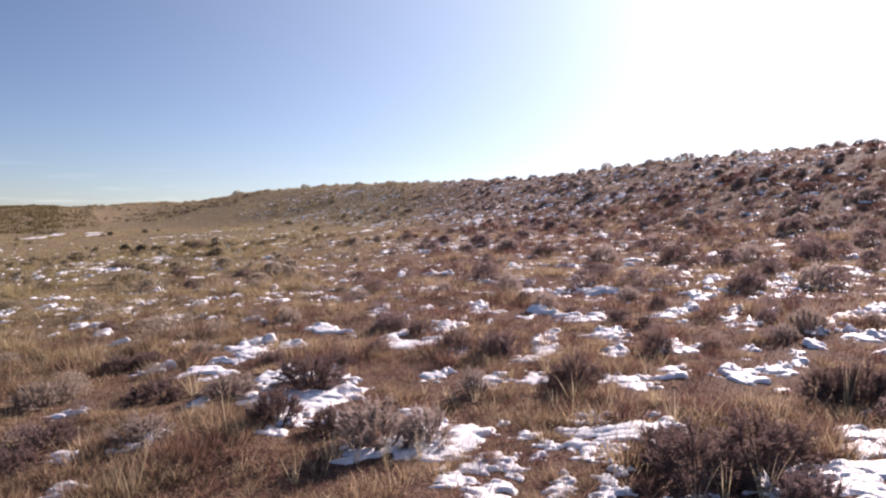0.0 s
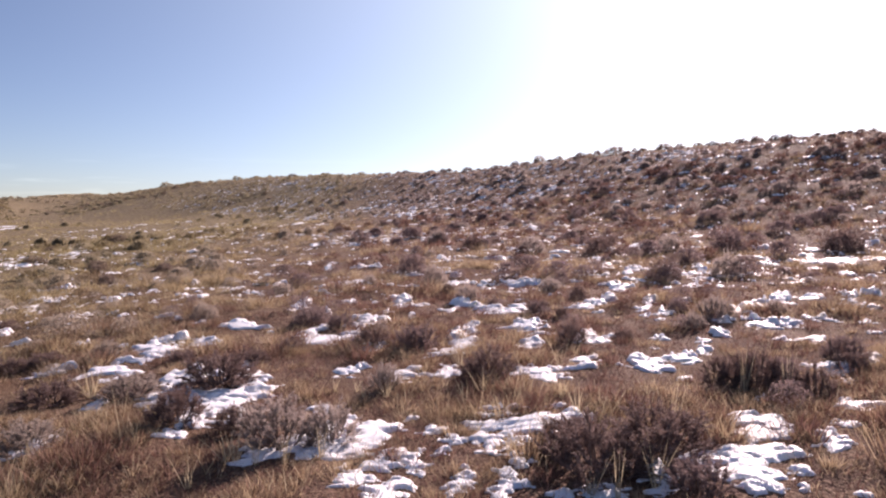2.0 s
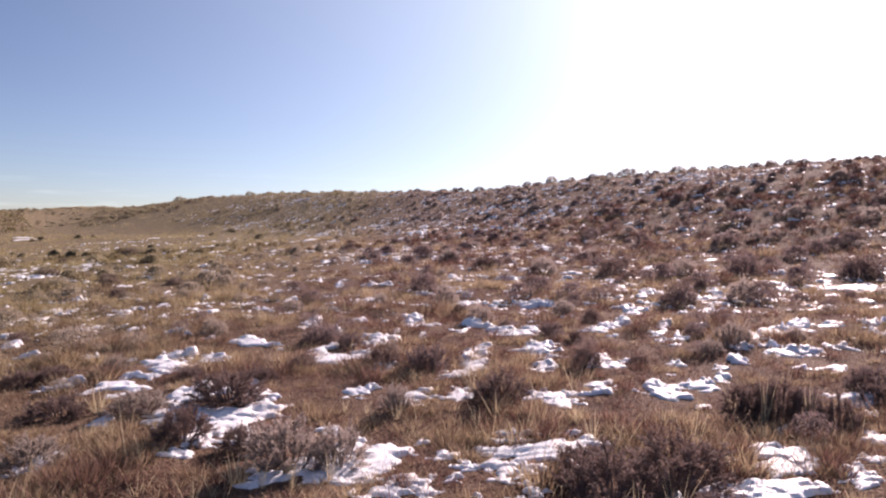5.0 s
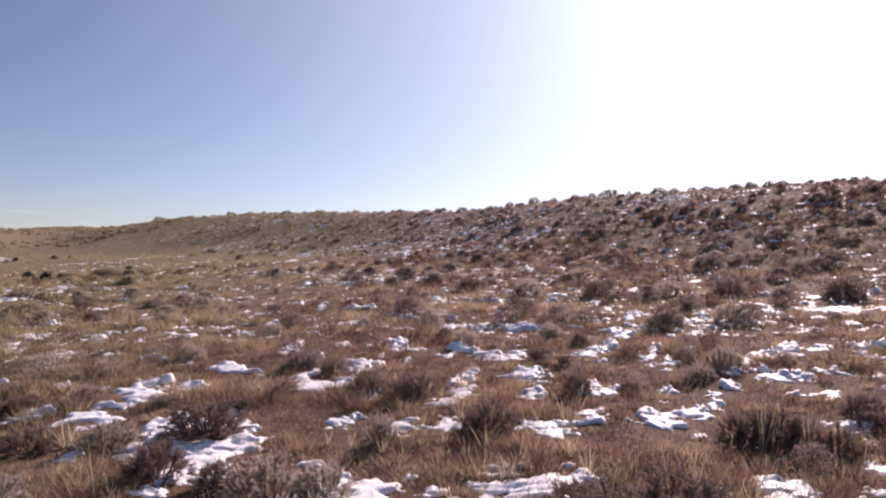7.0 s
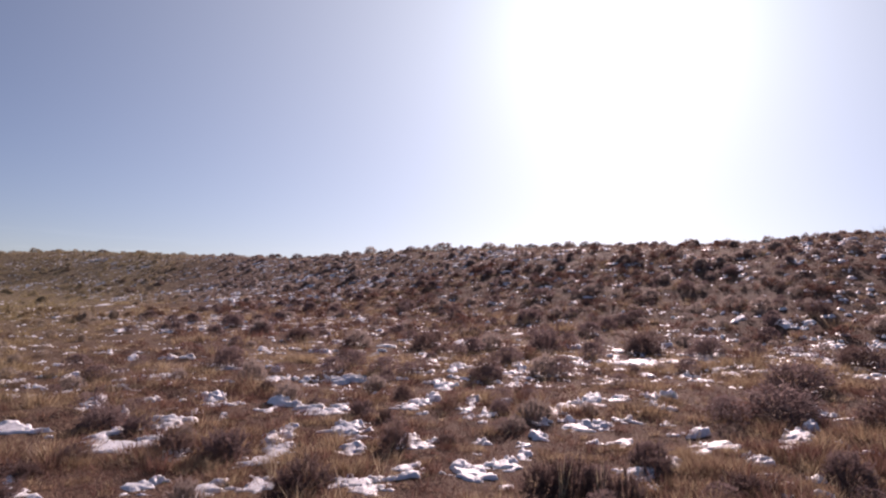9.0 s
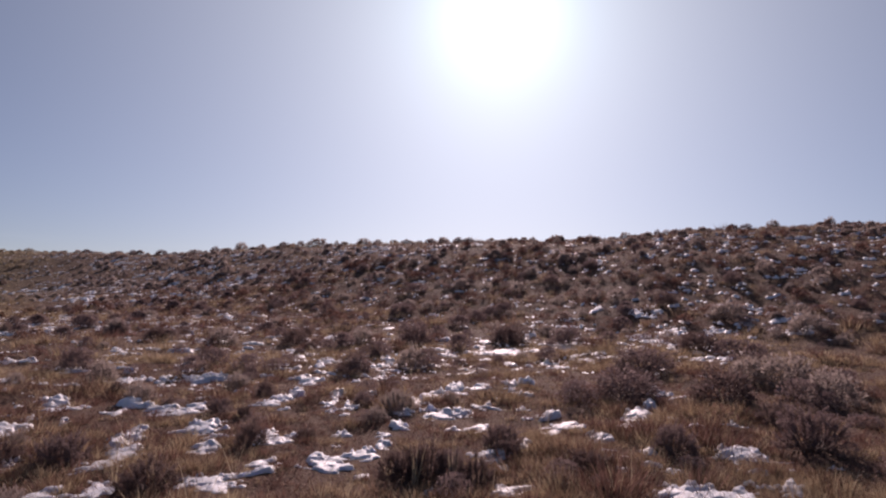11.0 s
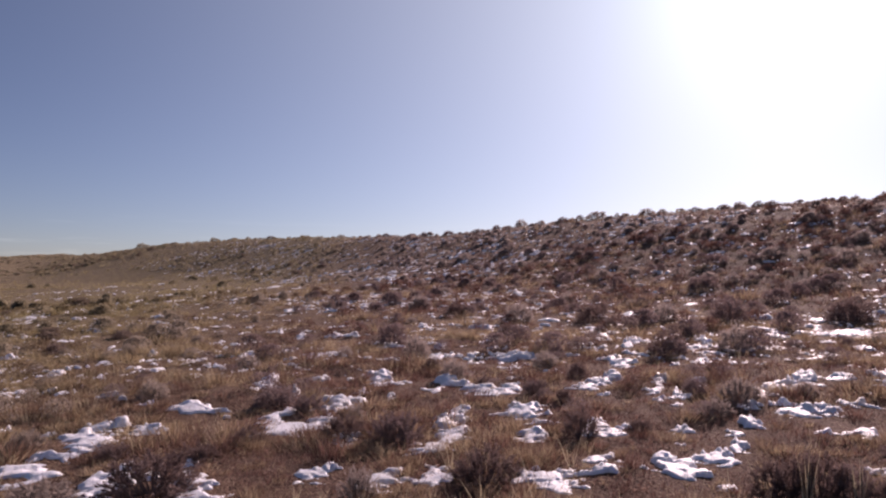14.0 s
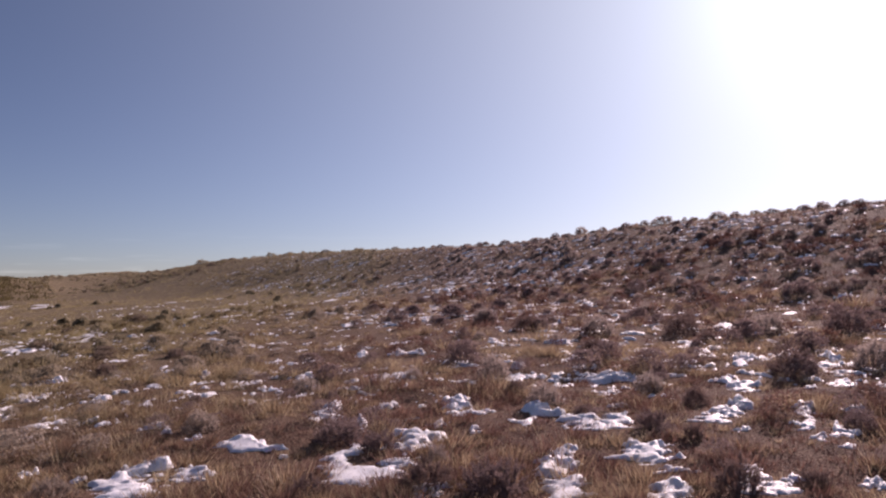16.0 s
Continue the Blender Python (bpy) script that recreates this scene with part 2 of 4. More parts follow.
def snow_material():
    mat, n, l, b = shader("old_snow")
    t, f = tex_noise(n, l, 5, 4), tex_noise(n, l, 90, 3)
    r = ramp(n, [(0.3, (0.68, 0.70, 0.73)), (0.45, (0.81, 0.82, 0.85)), (0.6, (0.88, 0.89, 0.91))])
    l.new(t.outputs[0], r.inputs[0])
    l.new(r.outputs[0], b.inputs["Base Color"])
    b.inputs["Roughness"].default_value = 0.55
    b.inputs["Specular IOR Level"].default_value = 0.3
    b.inputs["Subsurface Weight"].default_value = 0.2
    b.inputs["Subsurface Radius"].default_value = (0.05, 0.05, 0.06)
    b.inputs["Subsurface Scale"].default_value = 0.6
    bump = n.new("ShaderNodeBump")
    bump.inputs["Strength"].default_value, bump.inputs["Distance"].default_value = 0.5, 0.02
    l.new(f.outputs[0], bump.inputs["Height"])
    l.new(bump.outputs[0], b.inputs["Normal"])
    return mat


STRAW = leafy("dry_grass", [(0.28, (0.127, 0.075, 0.050)), (0.42, (0.272, 0.182, 0.116)), (0.56, (0.433, 0.325, 0.209)), (0.75, (0.636, 0.526, 0.348))], 0.7, 0.4, 4.0, 0.62,
              [(0.28, (0.168, 0.121, 0.060)), (0.42, (0.273, 0.216, 0.108)), (0.56, (0.368, 0.307, 0.162)), (0.75, (0.505, 0.437, 0.254))])
RUSSET = leafy("russet_grass", [(0.28, (0.089, 0.041, 0.036)), (0.5, (0.196, 0.101, 0.082)), (0.75, (0.371, 0.225, 0.172))], 0.75, 0.3, 3.0, 0.5,
               [(0.25, (0.131, 0.090, 0.053)), (0.5, (0.228, 0.177, 0.097)), (0.75, (0.360, 0.303, 0.168))])
PALE = leafy("pale_straw", [(0.2, (0.42, 0.33, 0.20)), (0.8, (0.70, 0.60, 0.42))], 0.6, 0.35)
SAGE = leafy("sage_leaves", [(0.25, (0.246, 0.193, 0.179)), (0.5, (0.347, 0.286, 0.260)), (0.75, (0.415, 0.35, 0.312))], 0.9, 0.55, 5.0, 0.5,
             [(0.25, (0.205, 0.172, 0.112)), (0.5, (0.295, 0.252, 0.168)), (0.75, (0.37, 0.322, 0.222))])
MAUVE = leafy("mauve_twigs", [(0.28, (0.155, 0.106, 0.106)), (0.5, (0.230, 0.166, 0.161)), (0.75, (0.333, 0.253, 0.236))], 0.9, 0.38, 3.0, 0.5,
              [(0.28, (0.138, 0.102, 0.080)), (0.5, (0.208, 0.160, 0.122)), (0.75, (0.302, 0.243, 0.182))])
TWIG = leafy("brown_twigs", [(0.28, (0.115, 0.074, 0.069)), (0.5, (0.180, 0.124, 0.114)), (0.75, (0.285, 0.210, 0.188))], 0.9, 0.36, 3.0, 0.5)
OLIVE = leafy("olive_brush", [(0.28, (0.085, 0.066, 0.030)), (0.5, (0.140, 0.112, 0.052)), (0.75, (0.215, 0.175, 0.085))], 0.9, 0.35, 0.2, 0.6)
BARK, SNOW = bark_material(), snow_material()

# ---- snow ----
LOBES = []


def snow(turn, thick, *lobes):
    """A patch of old snow: joined lobes (x, y, half width, half depth), turned by degrees, thick metres high."""
    c, s = math.cos(radians(turn)), math.sin(radians(turn))
    L = np.array(lobes)
    far = float(np.hypot(L[0, 0], L[0, 1]))
    # towards the sunny side of the slope the snow has shrunk more
    shrunk = 1.14 - 0.37 * min(1.0, max(0.0, far - 5.5) / 9) - 0.2 * min(1.0, max(0.0, L[0, 0] - 2.5) / 4)
    L[:, 2:] = np.maximum(L[:, 2:] * (0.85 if far > 40 else shrunk), 0.028)
    for x, y, a, b in L:
        LOBES.append((x, y, a, b, c, s))
    reach = L[:, 2:].max() * 1.5
    cell = max(0.012, 0.0022 * far, reach / 60)
    x0, y0, x1, y1 = L[:, 0].min() - reach, L[:, 1].min() - reach, L[:, 0].max() + reach, L[:, 1].max() + reach
    nx, ny = int((x1 - x0) / cell) + 2, int((y1 - y0) / cell) + 2
    if nx * ny > 9000:
        k = math.sqrt(nx * ny / 9000)
        nx, ny = int(nx / k), int(ny / k)
    X, Y = np.meshgrid(np.linspace(x0, x1, nx), np.linspace(y0, y1, ny), indexing="ij")
    size = max(0.04, float(np.median(L[:, 2:])))
    f = np.full(X.shape, -9.0)
    wx = (crag(X / size * 1.5 + 5, Y / size * 1.5) - 0.5) * size * 1.8 + (crag(X / size * 4 + 15, Y / size * 4) - 0.5) * size * 0.5
    wy = (crag(X / size * 1.5 + 50, Y / size * 1.5 + 9) - 0.5) * size * 1.8 + (crag(X / size * 4 + 55, Y / size * 4) - 0.5) * size * 0.5
    for x, y, a, b in L:
        u, v = (X + wx - x) * c + (Y + wy - y) * s, -(X + wx - x) * s + (Y + wy - y) * c
        f = np.maximum(f, 1 - np.sqrt((u / a) ** 2 + (v / b) ** 2))
    afar = min(1.0, max(0.0, far - 5) / 4)
    ragged = 0.36 + 0.055 * min(9.0, max(0.0, far - 4))
    f = f + (crag(X / size * 2.6 + 70, Y / size * 2.6) - 0.5) * ragged + (crag(X / size * 7 + 8, Y / size * 7 + 30) - 0.5) * 0.5 * ragged
    f = np.clip(f, -0.4, 0.6) - np.clip(vnoise(X / 0.12 + 33, Y / 0.12 + 4) - 0.86, 0, 1) * 2
    ridge = 1 - np.abs(2 * crag(X / size * 0.9 + 3, Y / size * 0.9 + 8) - 1)
    relief = 0.3 + 0.35 * ridge ** 2 + 0.3 * crag(X / 0.11 + 6, Y / 0.11) + 0.2 * crag(X / 0.045 + 2, Y / 0.045 + 31)
    # drifts lie against the shady side of hummocks, so they rise towards the sun
    up = X * math.sin(SUN_AZ) + Y * math.cos(SUN_AZ)
    inside = up[f > 0]
    if not len(inside):
        return
    lo, hi = float(inside.min()), float(inside.max())
    rise = min(0.08, 0.025 + 0.009 * max(0.0, far - 4), 0.01 + 0.13 * (hi - lo))
    jag = 0.5 - 0.35 * afar + (0.5 + 0.7 * afar) * crag(X / size * 1.7 + 25, Y / size * 1.7 + 70) + (0.1 + 0.4 * afar) * crag(X / size * 4.5 + 2, Y / size * 4.5 + 7)
    lean = rise * np.clip((up - lo) / max(hi - lo, 0.05), 0, 1) ** 1.4 * jag
    thin = min(thick, 0.15 * size + 0.004)
    z = height(X, Y) + 0.55 * thin * relief * np.clip(f / 0.5, 0, 1) + lean * step(-0.03, 0.5, f) + 0.004 * np.clip((f + 0.03) / 0.45, 0, 1) + np.minimum(f, 0) * 0.08 + 0.004
    faces = grid_faces(nx, ny)
    faces = faces[(f.ravel()[faces] > -0.07).any(1)]
    P = np.stack([X.ravel(), Y.ravel(), z.ravel()], -1)
    at = {}
    for i, q in enumerate(faces.tolist()):
        for c4 in q:
            at.setdefault(c4, []).append(i)
    todo, pieces = set(range(len(faces))), []
    while todo:
        stack, piece = [todo.pop()], []
        while stack:
            i = stack.pop()
            piece.append(i)
            for c4 in faces[i].tolist():
                for k in at[c4]:
                    if k in todo:
                        todo.remove(k)
                        stack.append(k)
        pieces.append(piece)
    most = max((len(p) for p in pieces), default=0)
    for piece in pieces:
        if len(piece) < max(4, 0.12 * most):
            continue
        used, inv = np.unique(faces[piece], return_inverse=True)
        Q = P[used]
        o = Q.mean(0)
        o[2] = Q[:, 2].min()
        ob = new("snow_patch", mesh_from("snow_patch", Q - o, inv.reshape(-1, 4), SNOW, True))
        ob.location = o
        word = "broad lumpy patch of old white snow among dry grass" if np.ptp(Q[:, 0]) > 0.5 else "small thin patch of old white snow in dry grass"
        tagged(ob, word, "snow patch", "melting snow patches on the hillside")


snow(1, 0.01, (0.42, 3.87, 0.08, 0.08), (0.33, 3.75, 0.08, 0.10), (0.25, 3.67, 0.06, 0.05))
snow(-10, 0.01, (0.99, 3.71, 0.07, 0.07), (0.94, 3.64, 0.05, 0.04), (1.08, 3.75, 0.05, 0.04))
snow(-6, 0.01, (0.80, 3.92, 0.04, 0.08), (0.75, 3.79, 0.06, 0.06), (0.67, 3.71, 0.05, 0.05))
snow(-14, 0.01, (1.27, 3.62, 0.05, 0.04))
snow(-19, 0.01, (1.50, 3.62, 0.12, 0.05), (1.57, 3.59, 0.07, 0.01))
snow(-22, 0.02, (1.88, 3.81, 0.04, 0.15), (1.84, 3.63, 0.06, 0.11))
snow(3, 0.01, (0.27, 4.14, 0.10, 0.09), (0.16, 3.98, 0.09, 0.08), (0.09, 3.86, 0.08, 0.04))
snow(-11, 0.01, (1.04, 3.89, 0.07, 0.07), (1.14, 4.04, 0.04, 0.07))
snow(-30, 0.01, (2.25, 3.48, 0.10, 0.04), (2.32, 3.44, 0.07, 0.03))
snow(-1, 0.01, (0.40, 4.28, 0.13, 0.07), (0.50, 4.15, 0.07, 0.05), (0.51, 4.03, 0.03, 0.05))
snow(-33, 0.01, (2.50, 3.41, 0.02, 0.01))
snow(-37, 0.01, (2.74, 3.28, 0.04, 0.04))
snow(-29, 0.02, (2.19, 3.83, 0.11, 0.15), (2.37, 3.99, 0.09, 0.08), (2.51, 3.93, 0.17, 0.10), (2.66, 3.89, 0.12, 0.04), (2.39, 3.77, 0.11, 0.10), (2.47, 3.67, 0.09, 0.04), (2.34, 3.61, 0.11, 0.08))
snow(4, 0.01, (0.06, 4.14, 0.03, 0.04))
snow(-33, 0.01, (2.60, 3.59, 0.05, 0.04))
snow(-8, 0.01, (0.95, 4.46, 0.10, 0.07), (0.97, 4.30, 0.06, 0.08), (0.99, 4.19, 0.09, 0.02))
snow(-4, 0.01, (0.66, 4.28, 0.07, 0.02))
snow(-10, 0.01, (1.12, 4.32, 0.05, 0.06))
snow(4, 0.02, (-0.23, 4.64, 0.12, 0.26), (-0.14, 4.81, 0.10, 0.19), (0.07, 4.56, 0.17, 0.21), (0.24, 4.78, 0.12, 0.22), (0.11, 4.93, 0.08, 0.12), (0.07, 4.37, 0.07, 0.07))
snow(-5, 0.01, (0.77, 4.45, 0.05, 0.05))
snow(-11, 0.01, (1.57, 4.66, 0.10, 0.07), (1.21, 4.61, 0.30, 0.10), (1.02, 4.65, 0.16, 0.08), (1.37, 4.65, 0.16, 0.09), (1.24, 4.41, 0.21, 0.05), (0.95, 4.72, 0.08, 0.03))
snow(-5, 0.01, (0.76, 4.48, 0.06, 0.06))
snow(11, 0.01, (-0.50, 4.44, 0.11, 0.10))
snow(-35, 0.01, (3.00, 3.90, 0.07, 0.12), (3.03, 4.00, 0.06, 0.07))
snow(-3, 0.01, (0.63, 4.66, 0.08, 0.05))
snow(-30, 0.01, (2.77, 4.40, 0.13, 0.13), (2.65, 4.39, 0.08, 0.03), (2.85, 4.30, 0.10, 0.14), (2.68, 4.18, 0.12, 0.09), (2.86, 4.19, 0.06, 0.08))
snow(-16, 0.01, (1.69, 4.63, 0.07, 0.05))
snow(-25, 0.01, (2.38, 4.40, 0.05, 0.03))
snow(31, 0.01, (-2.26, 4.11, 0.19, 0.05))
snow(-10, 0.01, (1.29, 4.95, 0.09, 0.03), (1.21, 4.85, 0.08, 0.02))
snow(-8, 0.01, (1.10, 5.00, 0.06, 0.04), (1.05, 4.88, 0.08, 0.02))
snow(-14, 0.01, (1.55, 4.88, 0.05, 0.03))
snow(-2, 0.01, (0.50, 5.02, 0.04, 0.05))
snow(-35, 0.01, (3.22, 4.20, 0.09, 0.05))
snow(4, 0.01, (-0.06, 5.06, 0.09, 0.06), (0.03, 5.18, 0.06, 0.03))
snow(-31, 0.01, (2.98, 4.43, 0.04, 0.03))
snow(17, 0.01, (-1.20, 4.91, 0.10, 0.06), (-1.14, 5.12, 0.05, 0.05))
snow(31, 0.01, (-2.56, 4.58, 0.10, 0.10), (-2.55, 4.45, 0.05, 0.04))
snow(15, 0.02, (-1.00, 5.52, 0.20, 0.28), (-1.15, 5.23, 0.09, 0.16), (-0.90, 5.91, 0.20, 0.16), (-1.20, 5.76, 0.10, 0.13))
snow(28, 0.01, (-2.07, 4.80, 0.09, 0.12), (-2.04, 4.91, 0.06, 0.08), (-2.16, 4.71, 0.13, 0.04))
snow(-50, 0.02, (4.69, 3.86, 0.14, 0.23), (4.94, 3.89, 0.10, 0.13), (4.97, 3.68, 0.23, 0.18), (4.76, 3.69, 0.14, 0.12), (5.15, 3.68, 0.10, 0.13))
snow(6, 0.01, (-0.20, 5.40, 0.07, 0.10))
snow(-30, 0.01, (3.05, 4.84, 0.03, 0.07))
snow(-36, 0.01, (3.68, 4.60, 0.12, 0.11), (3.55, 4.51, 0.09, 0.03))
snow(-13, 0.01, (1.61, 5.86, 0.17, 0.11), (1.65, 5.63, 0.12, 0.10), (1.47, 5.90, 0.05, 0.15), (1.89, 5.89, 0.15, 0.05), (2.05, 5.91, 0.10, 0.08))
snow(-56, 0.01, (5.59, 3.57, 0.09, 0.10), (5.46, 3.42, 0.12, 0.04))
snow(0, 0.01, (0.48, 6.16, 0.13, 0.19), (0.35, 6.02, 0.05, 0.07))
snow(-24, 0.01, (2.79, 5.51, 0.06, 0.05))
snow(17, 0.02, (-1.62, 6.38, 0.15, 0.34), (-1.60, 5.80, 0.10, 0.19), (-1.40, 6.65, 0.10, 0.18))
snow(-4, 0.01, (0.86, 6.15, 0.08, 0.19), (0.73, 6.07, 0.10, 0.05))
snow(-44, 0.01, (4.71, 4.51, 0.05, 0.06))
snow(-21, 0.02, (2.62, 5.95, 0.13, 0.18), (2.50, 5.81, 0.08, 0.11), (2.66, 5.84, 0.08, 0.13))
snow(-54, 0.01, (5.45, 3.73, 0.13, 0.03))
snow(-47, 0.01, (5.03, 4.48, 0.06, 0.04), (5.09, 4.27, 0.13, 0.04))
snow(23, 0.01, (-2.07, 5.74, 0.04, 0.14))
snow(-35, 0.01, (3.91, 5.09, 0.06, 0.04))
snow(3, 0.01, (-0.07, 6.39, 0.11, 0.13), (0.05, 6.50, 0.08, 0.06))
snow(12, 0.01, (-0.91, 6.30, 0.14, 0.16))
snow(-34, 0.01, (4.01, 5.46, 0.14, 0.09), (3.92, 5.29, 0.11, 0.05))
snow(-16, 0.01, (2.14, 6.24, 0.11, 0.12))
snow(-42, 0.01, (5.21, 5.29, 0.11, 0.22), (5.21, 5.54, 0.09, 0.06), (4.90, 4.96, 0.11, 0.07), (4.92, 4.76, 0.13, 0.03))
snow(-54, 0.01, (5.71, 3.96, 0.11, 0.05))
snow(-46, 0.01, (5.24, 4.72, 0.07, 0.08))
snow(-24, 0.01, (2.99, 6.07, 0.16, 0.11), (3.14, 6.05, 0.06, 0.07))
snow(-56, 0.01, (5.97, 3.84, 0.04, 0.05))
snow(31, 0.01, (-3.15, 5.64, 0.11, 0.09))
snow(-53, 0.02, (5.96, 4.39, 0.17, 0.26), (6.07, 4.25, 0.14, 0.12), (6.05, 4.08, 0.11, 0.03))
snow(-5, 0.01, (1.11, 7.66, 0.14, 0.20), (1.10, 7.18, 0.15, 0.27), (0.92, 6.91, 0.11, 0.21), (0.77, 6.74, 0.10, 0.09))
snow(-59, 0.01, (6.24, 3.62, 0.08, 0.03))
snow(-37, 0.01, (4.42, 5.59, 0.09, 0.13))
snow(-22, 0.01, (2.88, 6.42, 0.03, 0.04))
snow(-25, 0.01, (3.32, 6.32, 0.06, 0.11))
snow(-12, 0.01, (1.79, 6.99, 0.15, 0.15), (1.91, 7.01, 0.05, 0.12))
snow(12, 0.01, (-1.11, 6.89, 0.06, 0.06))
snow(-17, 0.01, (2.41, 7.09, 0.09, 0.25), (2.43, 6.86, 0.12, 0.13), (2.62, 6.99, 0.06, 0.06))
snow(-39, 0.01, (5.57, 6.63, 0.07, 0.17), (5.34, 6.04, 0.22, 0.22), (5.31, 5.82, 0.09, 0.10), (5.00, 5.84, 0.09, 0.17))
snow(2, 0.01, (0.18, 7.32, 0.08, 0.22))
snow(-22, 0.01, (3.07, 6.88, 0.04, 0.12), (3.15, 6.83, 0.06, 0.06))
snow(22, 0.02, (-2.43, 7.07, 0.19, 0.37))
snow(-26, 0.01, (3.78, 6.92, 0.10, 0.10), (3.51, 6.67, 0.06, 0.07))
snow(-45, 0.02, (6.38, 6.02, 0.16, 0.49), (6.90, 6.32, 0.15, 0.17), (5.84, 5.60, 0.11, 0.24))
snow(-33, 0.01, (4.54, 6.47, 0.07, 0.26))
snow(-31, 0.01, (4.22, 6.53, 0.08, 0.08))
snow(-12, 0.01, (1.97, 7.43, 0.16, 0.05))
snow(5, 0.02, (-0.59, 8.41, 0.12, 0.44), (-0.44, 7.97, 0.23, 0.36), (-0.21, 7.84, 0.16, 0.21), (-0.06, 8.21, 0.14, 0.14), (0.01, 8.97, 0.18, 0.49), (-0.54, 7.71, 0.19, 0.13))
snow(-50, 0.01, (6.43, 5.15, 0.19, 0.03))
snow(19, 0.02, (-2.28, 7.41, 0.10, 0.15), (-2.27, 7.84, 0.20, 0.35), (-2.29, 8.43, 0.16, 0.17), (-2.47, 8.16, 0.16, 0.23))
snow(-11, 0.02, (1.94, 7.92, 0.16, 0.29), (1.76, 7.85, 0.10, 0.10))
snow(-52, 0.01, (6.83, 5.06, 0.10, 0.09))
snow(-47, 0.01, (6.47, 5.58, 0.07, 0.02))
snow(-7, 0.01, (1.27, 8.07, 0.11, 0.08))
snow(26, 0.01, (-3.26, 7.20, 0.17, 0.05), (-3.11, 7.34, 0.12, 0.12))
snow(-22, 0.01, (3.43, 7.64, 0.05, 0.06))
snow(-30, 0.02, (4.51, 7.34, 0.17, 0.21))
snow(-37, 0.01, (5.31, 6.68, 0.07, 0.06))
snow(-27, 0.01, (4.14, 7.58, 0.09, 0.13))
snow(-32, 0.01, (4.77, 7.28, 0.11, 0.15))
snow(-21, 0.01, (3.36, 7.90, 0.05, 0.06))
snow(15, 0.01, (-1.88, 8.27, 0.12, 0.15))
snow(-23, 0.01, (3.65, 8.05, 0.06, 0.19))
snow(-17, 0.01, (2.92, 8.35, 0.09, 0.02))
snow(-21, 0.01, (3.49, 8.33, 0.09, 0.15))
snow(-36, 0.01, (5.56, 7.19, 0.11, 0.10))
snow(-9, 0.01, (1.65, 9.17, 0.15, 0.24), (1.75, 8.82, 0.18, 0.14), (2.01, 9.05, 0.15, 0.27))
snow(-33, 0.01, (5.20, 7.44, 0.18, 0.08))
snow(10, 0.01, (-1.19, 8.70, 0.05, 0.05))
snow(21, 0.01, (-2.83, 8.26, 0.07, 0.04))
snow(-29, 0.01, (4.90, 8.29, 0.15, 0.26), (4.61, 8.09, 0.11, 0.21))
snow(-17, 0.01, (3.13, 9.03, 0.14, 0.22), (2.83, 8.78, 0.11, 0.14), (3.38, 9.32, 0.08, 0.19))
snow(-1, 0.01, (0.59, 9.19, 0.05, 0.14))
snow(12, 0.02, (-1.69, 9.13, 0.19, 0.24), (-1.55, 9.04, 0.23, 0.16), (-1.31, 8.95, 0.15, 0.07))
snow(-29, 0.01, (5.03, 8.25, 0.11, 0.14))
snow(-21, 0.01, (3.76, 8.84, 0.08, 0.26))
snow(-5, 0.01, (1.36, 9.75, 0.16, 0.21), (1.12, 9.38, 0.12, 0.15))
snow(27, 0.01, (-3.72, 8.29, 0.05, 0.02))
snow(24, 0.01, (-3.43, 8.51, 0.08, 0.07))
snow(-34, 0.01, (5.59, 7.77, 0.12, 0.04))
snow(-24, 0.01, (4.24, 8.80, 0.12, 0.07), (4.15, 8.59, 0.08, 0.02))
snow(1, 0.01, (0.26, 9.53, 0.09, 0.10))
snow(29, 0.01, (-4.20, 8.21, 0.06, 0.02))
snow(6, 0.01, (-0.59, 9.83, 0.05, 0.22), (-0.54, 9.54, 0.09, 0.09))
snow(-31, 0.02, (5.42, 8.60, 0.15, 0.31), (5.39, 8.25, 0.10, 0.11))
snow(-47, 0.01, (7.60, 6.89, 0.16, 0.18), (7.69, 6.60, 0.16, 0.10))
snow(-36, 0.01, (5.95, 7.94, 0.12, 0.08), (6.06, 7.78, 0.20, 0.08))
snow(-32, 0.01, (5.75, 8.47, 0.16, 0.15))
snow(-40, 0.01, (6.82, 7.74, 0.12, 0.12))
snow(16, 0.01, (-2.32, 9.45, 0.12, 0.04))
snow(-1, 0.02, (0.47, 10.49, 0.15, 0.29), (0.67, 9.95, 0.16, 0.13), (0.44, 10.03, 0.12, 0.11))
snow(2, 0.01, (-0.06, 9.87, 0.08, 0.03))
snow(22, 0.01, (-3.25, 9.27, 0.04, 0.06))
snow(28, 0.01, (-4.30, 8.83, 0.12, 0.12))
snow(-36, 0.02, (6.27, 8.39, 0.15, 0.28), (6.52, 8.41, 0.17, 0.03))
snow(-11, 0.01, (2.25, 9.89, 0.13, 0.07))
snow(8, 0.01, (-1.04, 10.15, 0.13, 0.17), (-1.00, 10.46, 0.11, 0.08))
snow(18, 0.01, (-2.91, 9.98, 0.18, 0.06), (-2.70, 9.78, 0.03, 0.18))
snow(-50, 0.01, (8.58, 6.91, 0.10, 0.15))
snow(4, 0.01, (-0.37, 10.60, 0.13, 0.07), (-0.49, 10.53, 0.09, 0.02))
snow(28, 0.02, (-4.97, 9.59, 0.15, 0.16))
snow(-19, 0.02, (3.92, 10.42, 0.18, 0.32), (4.21, 10.74, 0.11, 0.04))
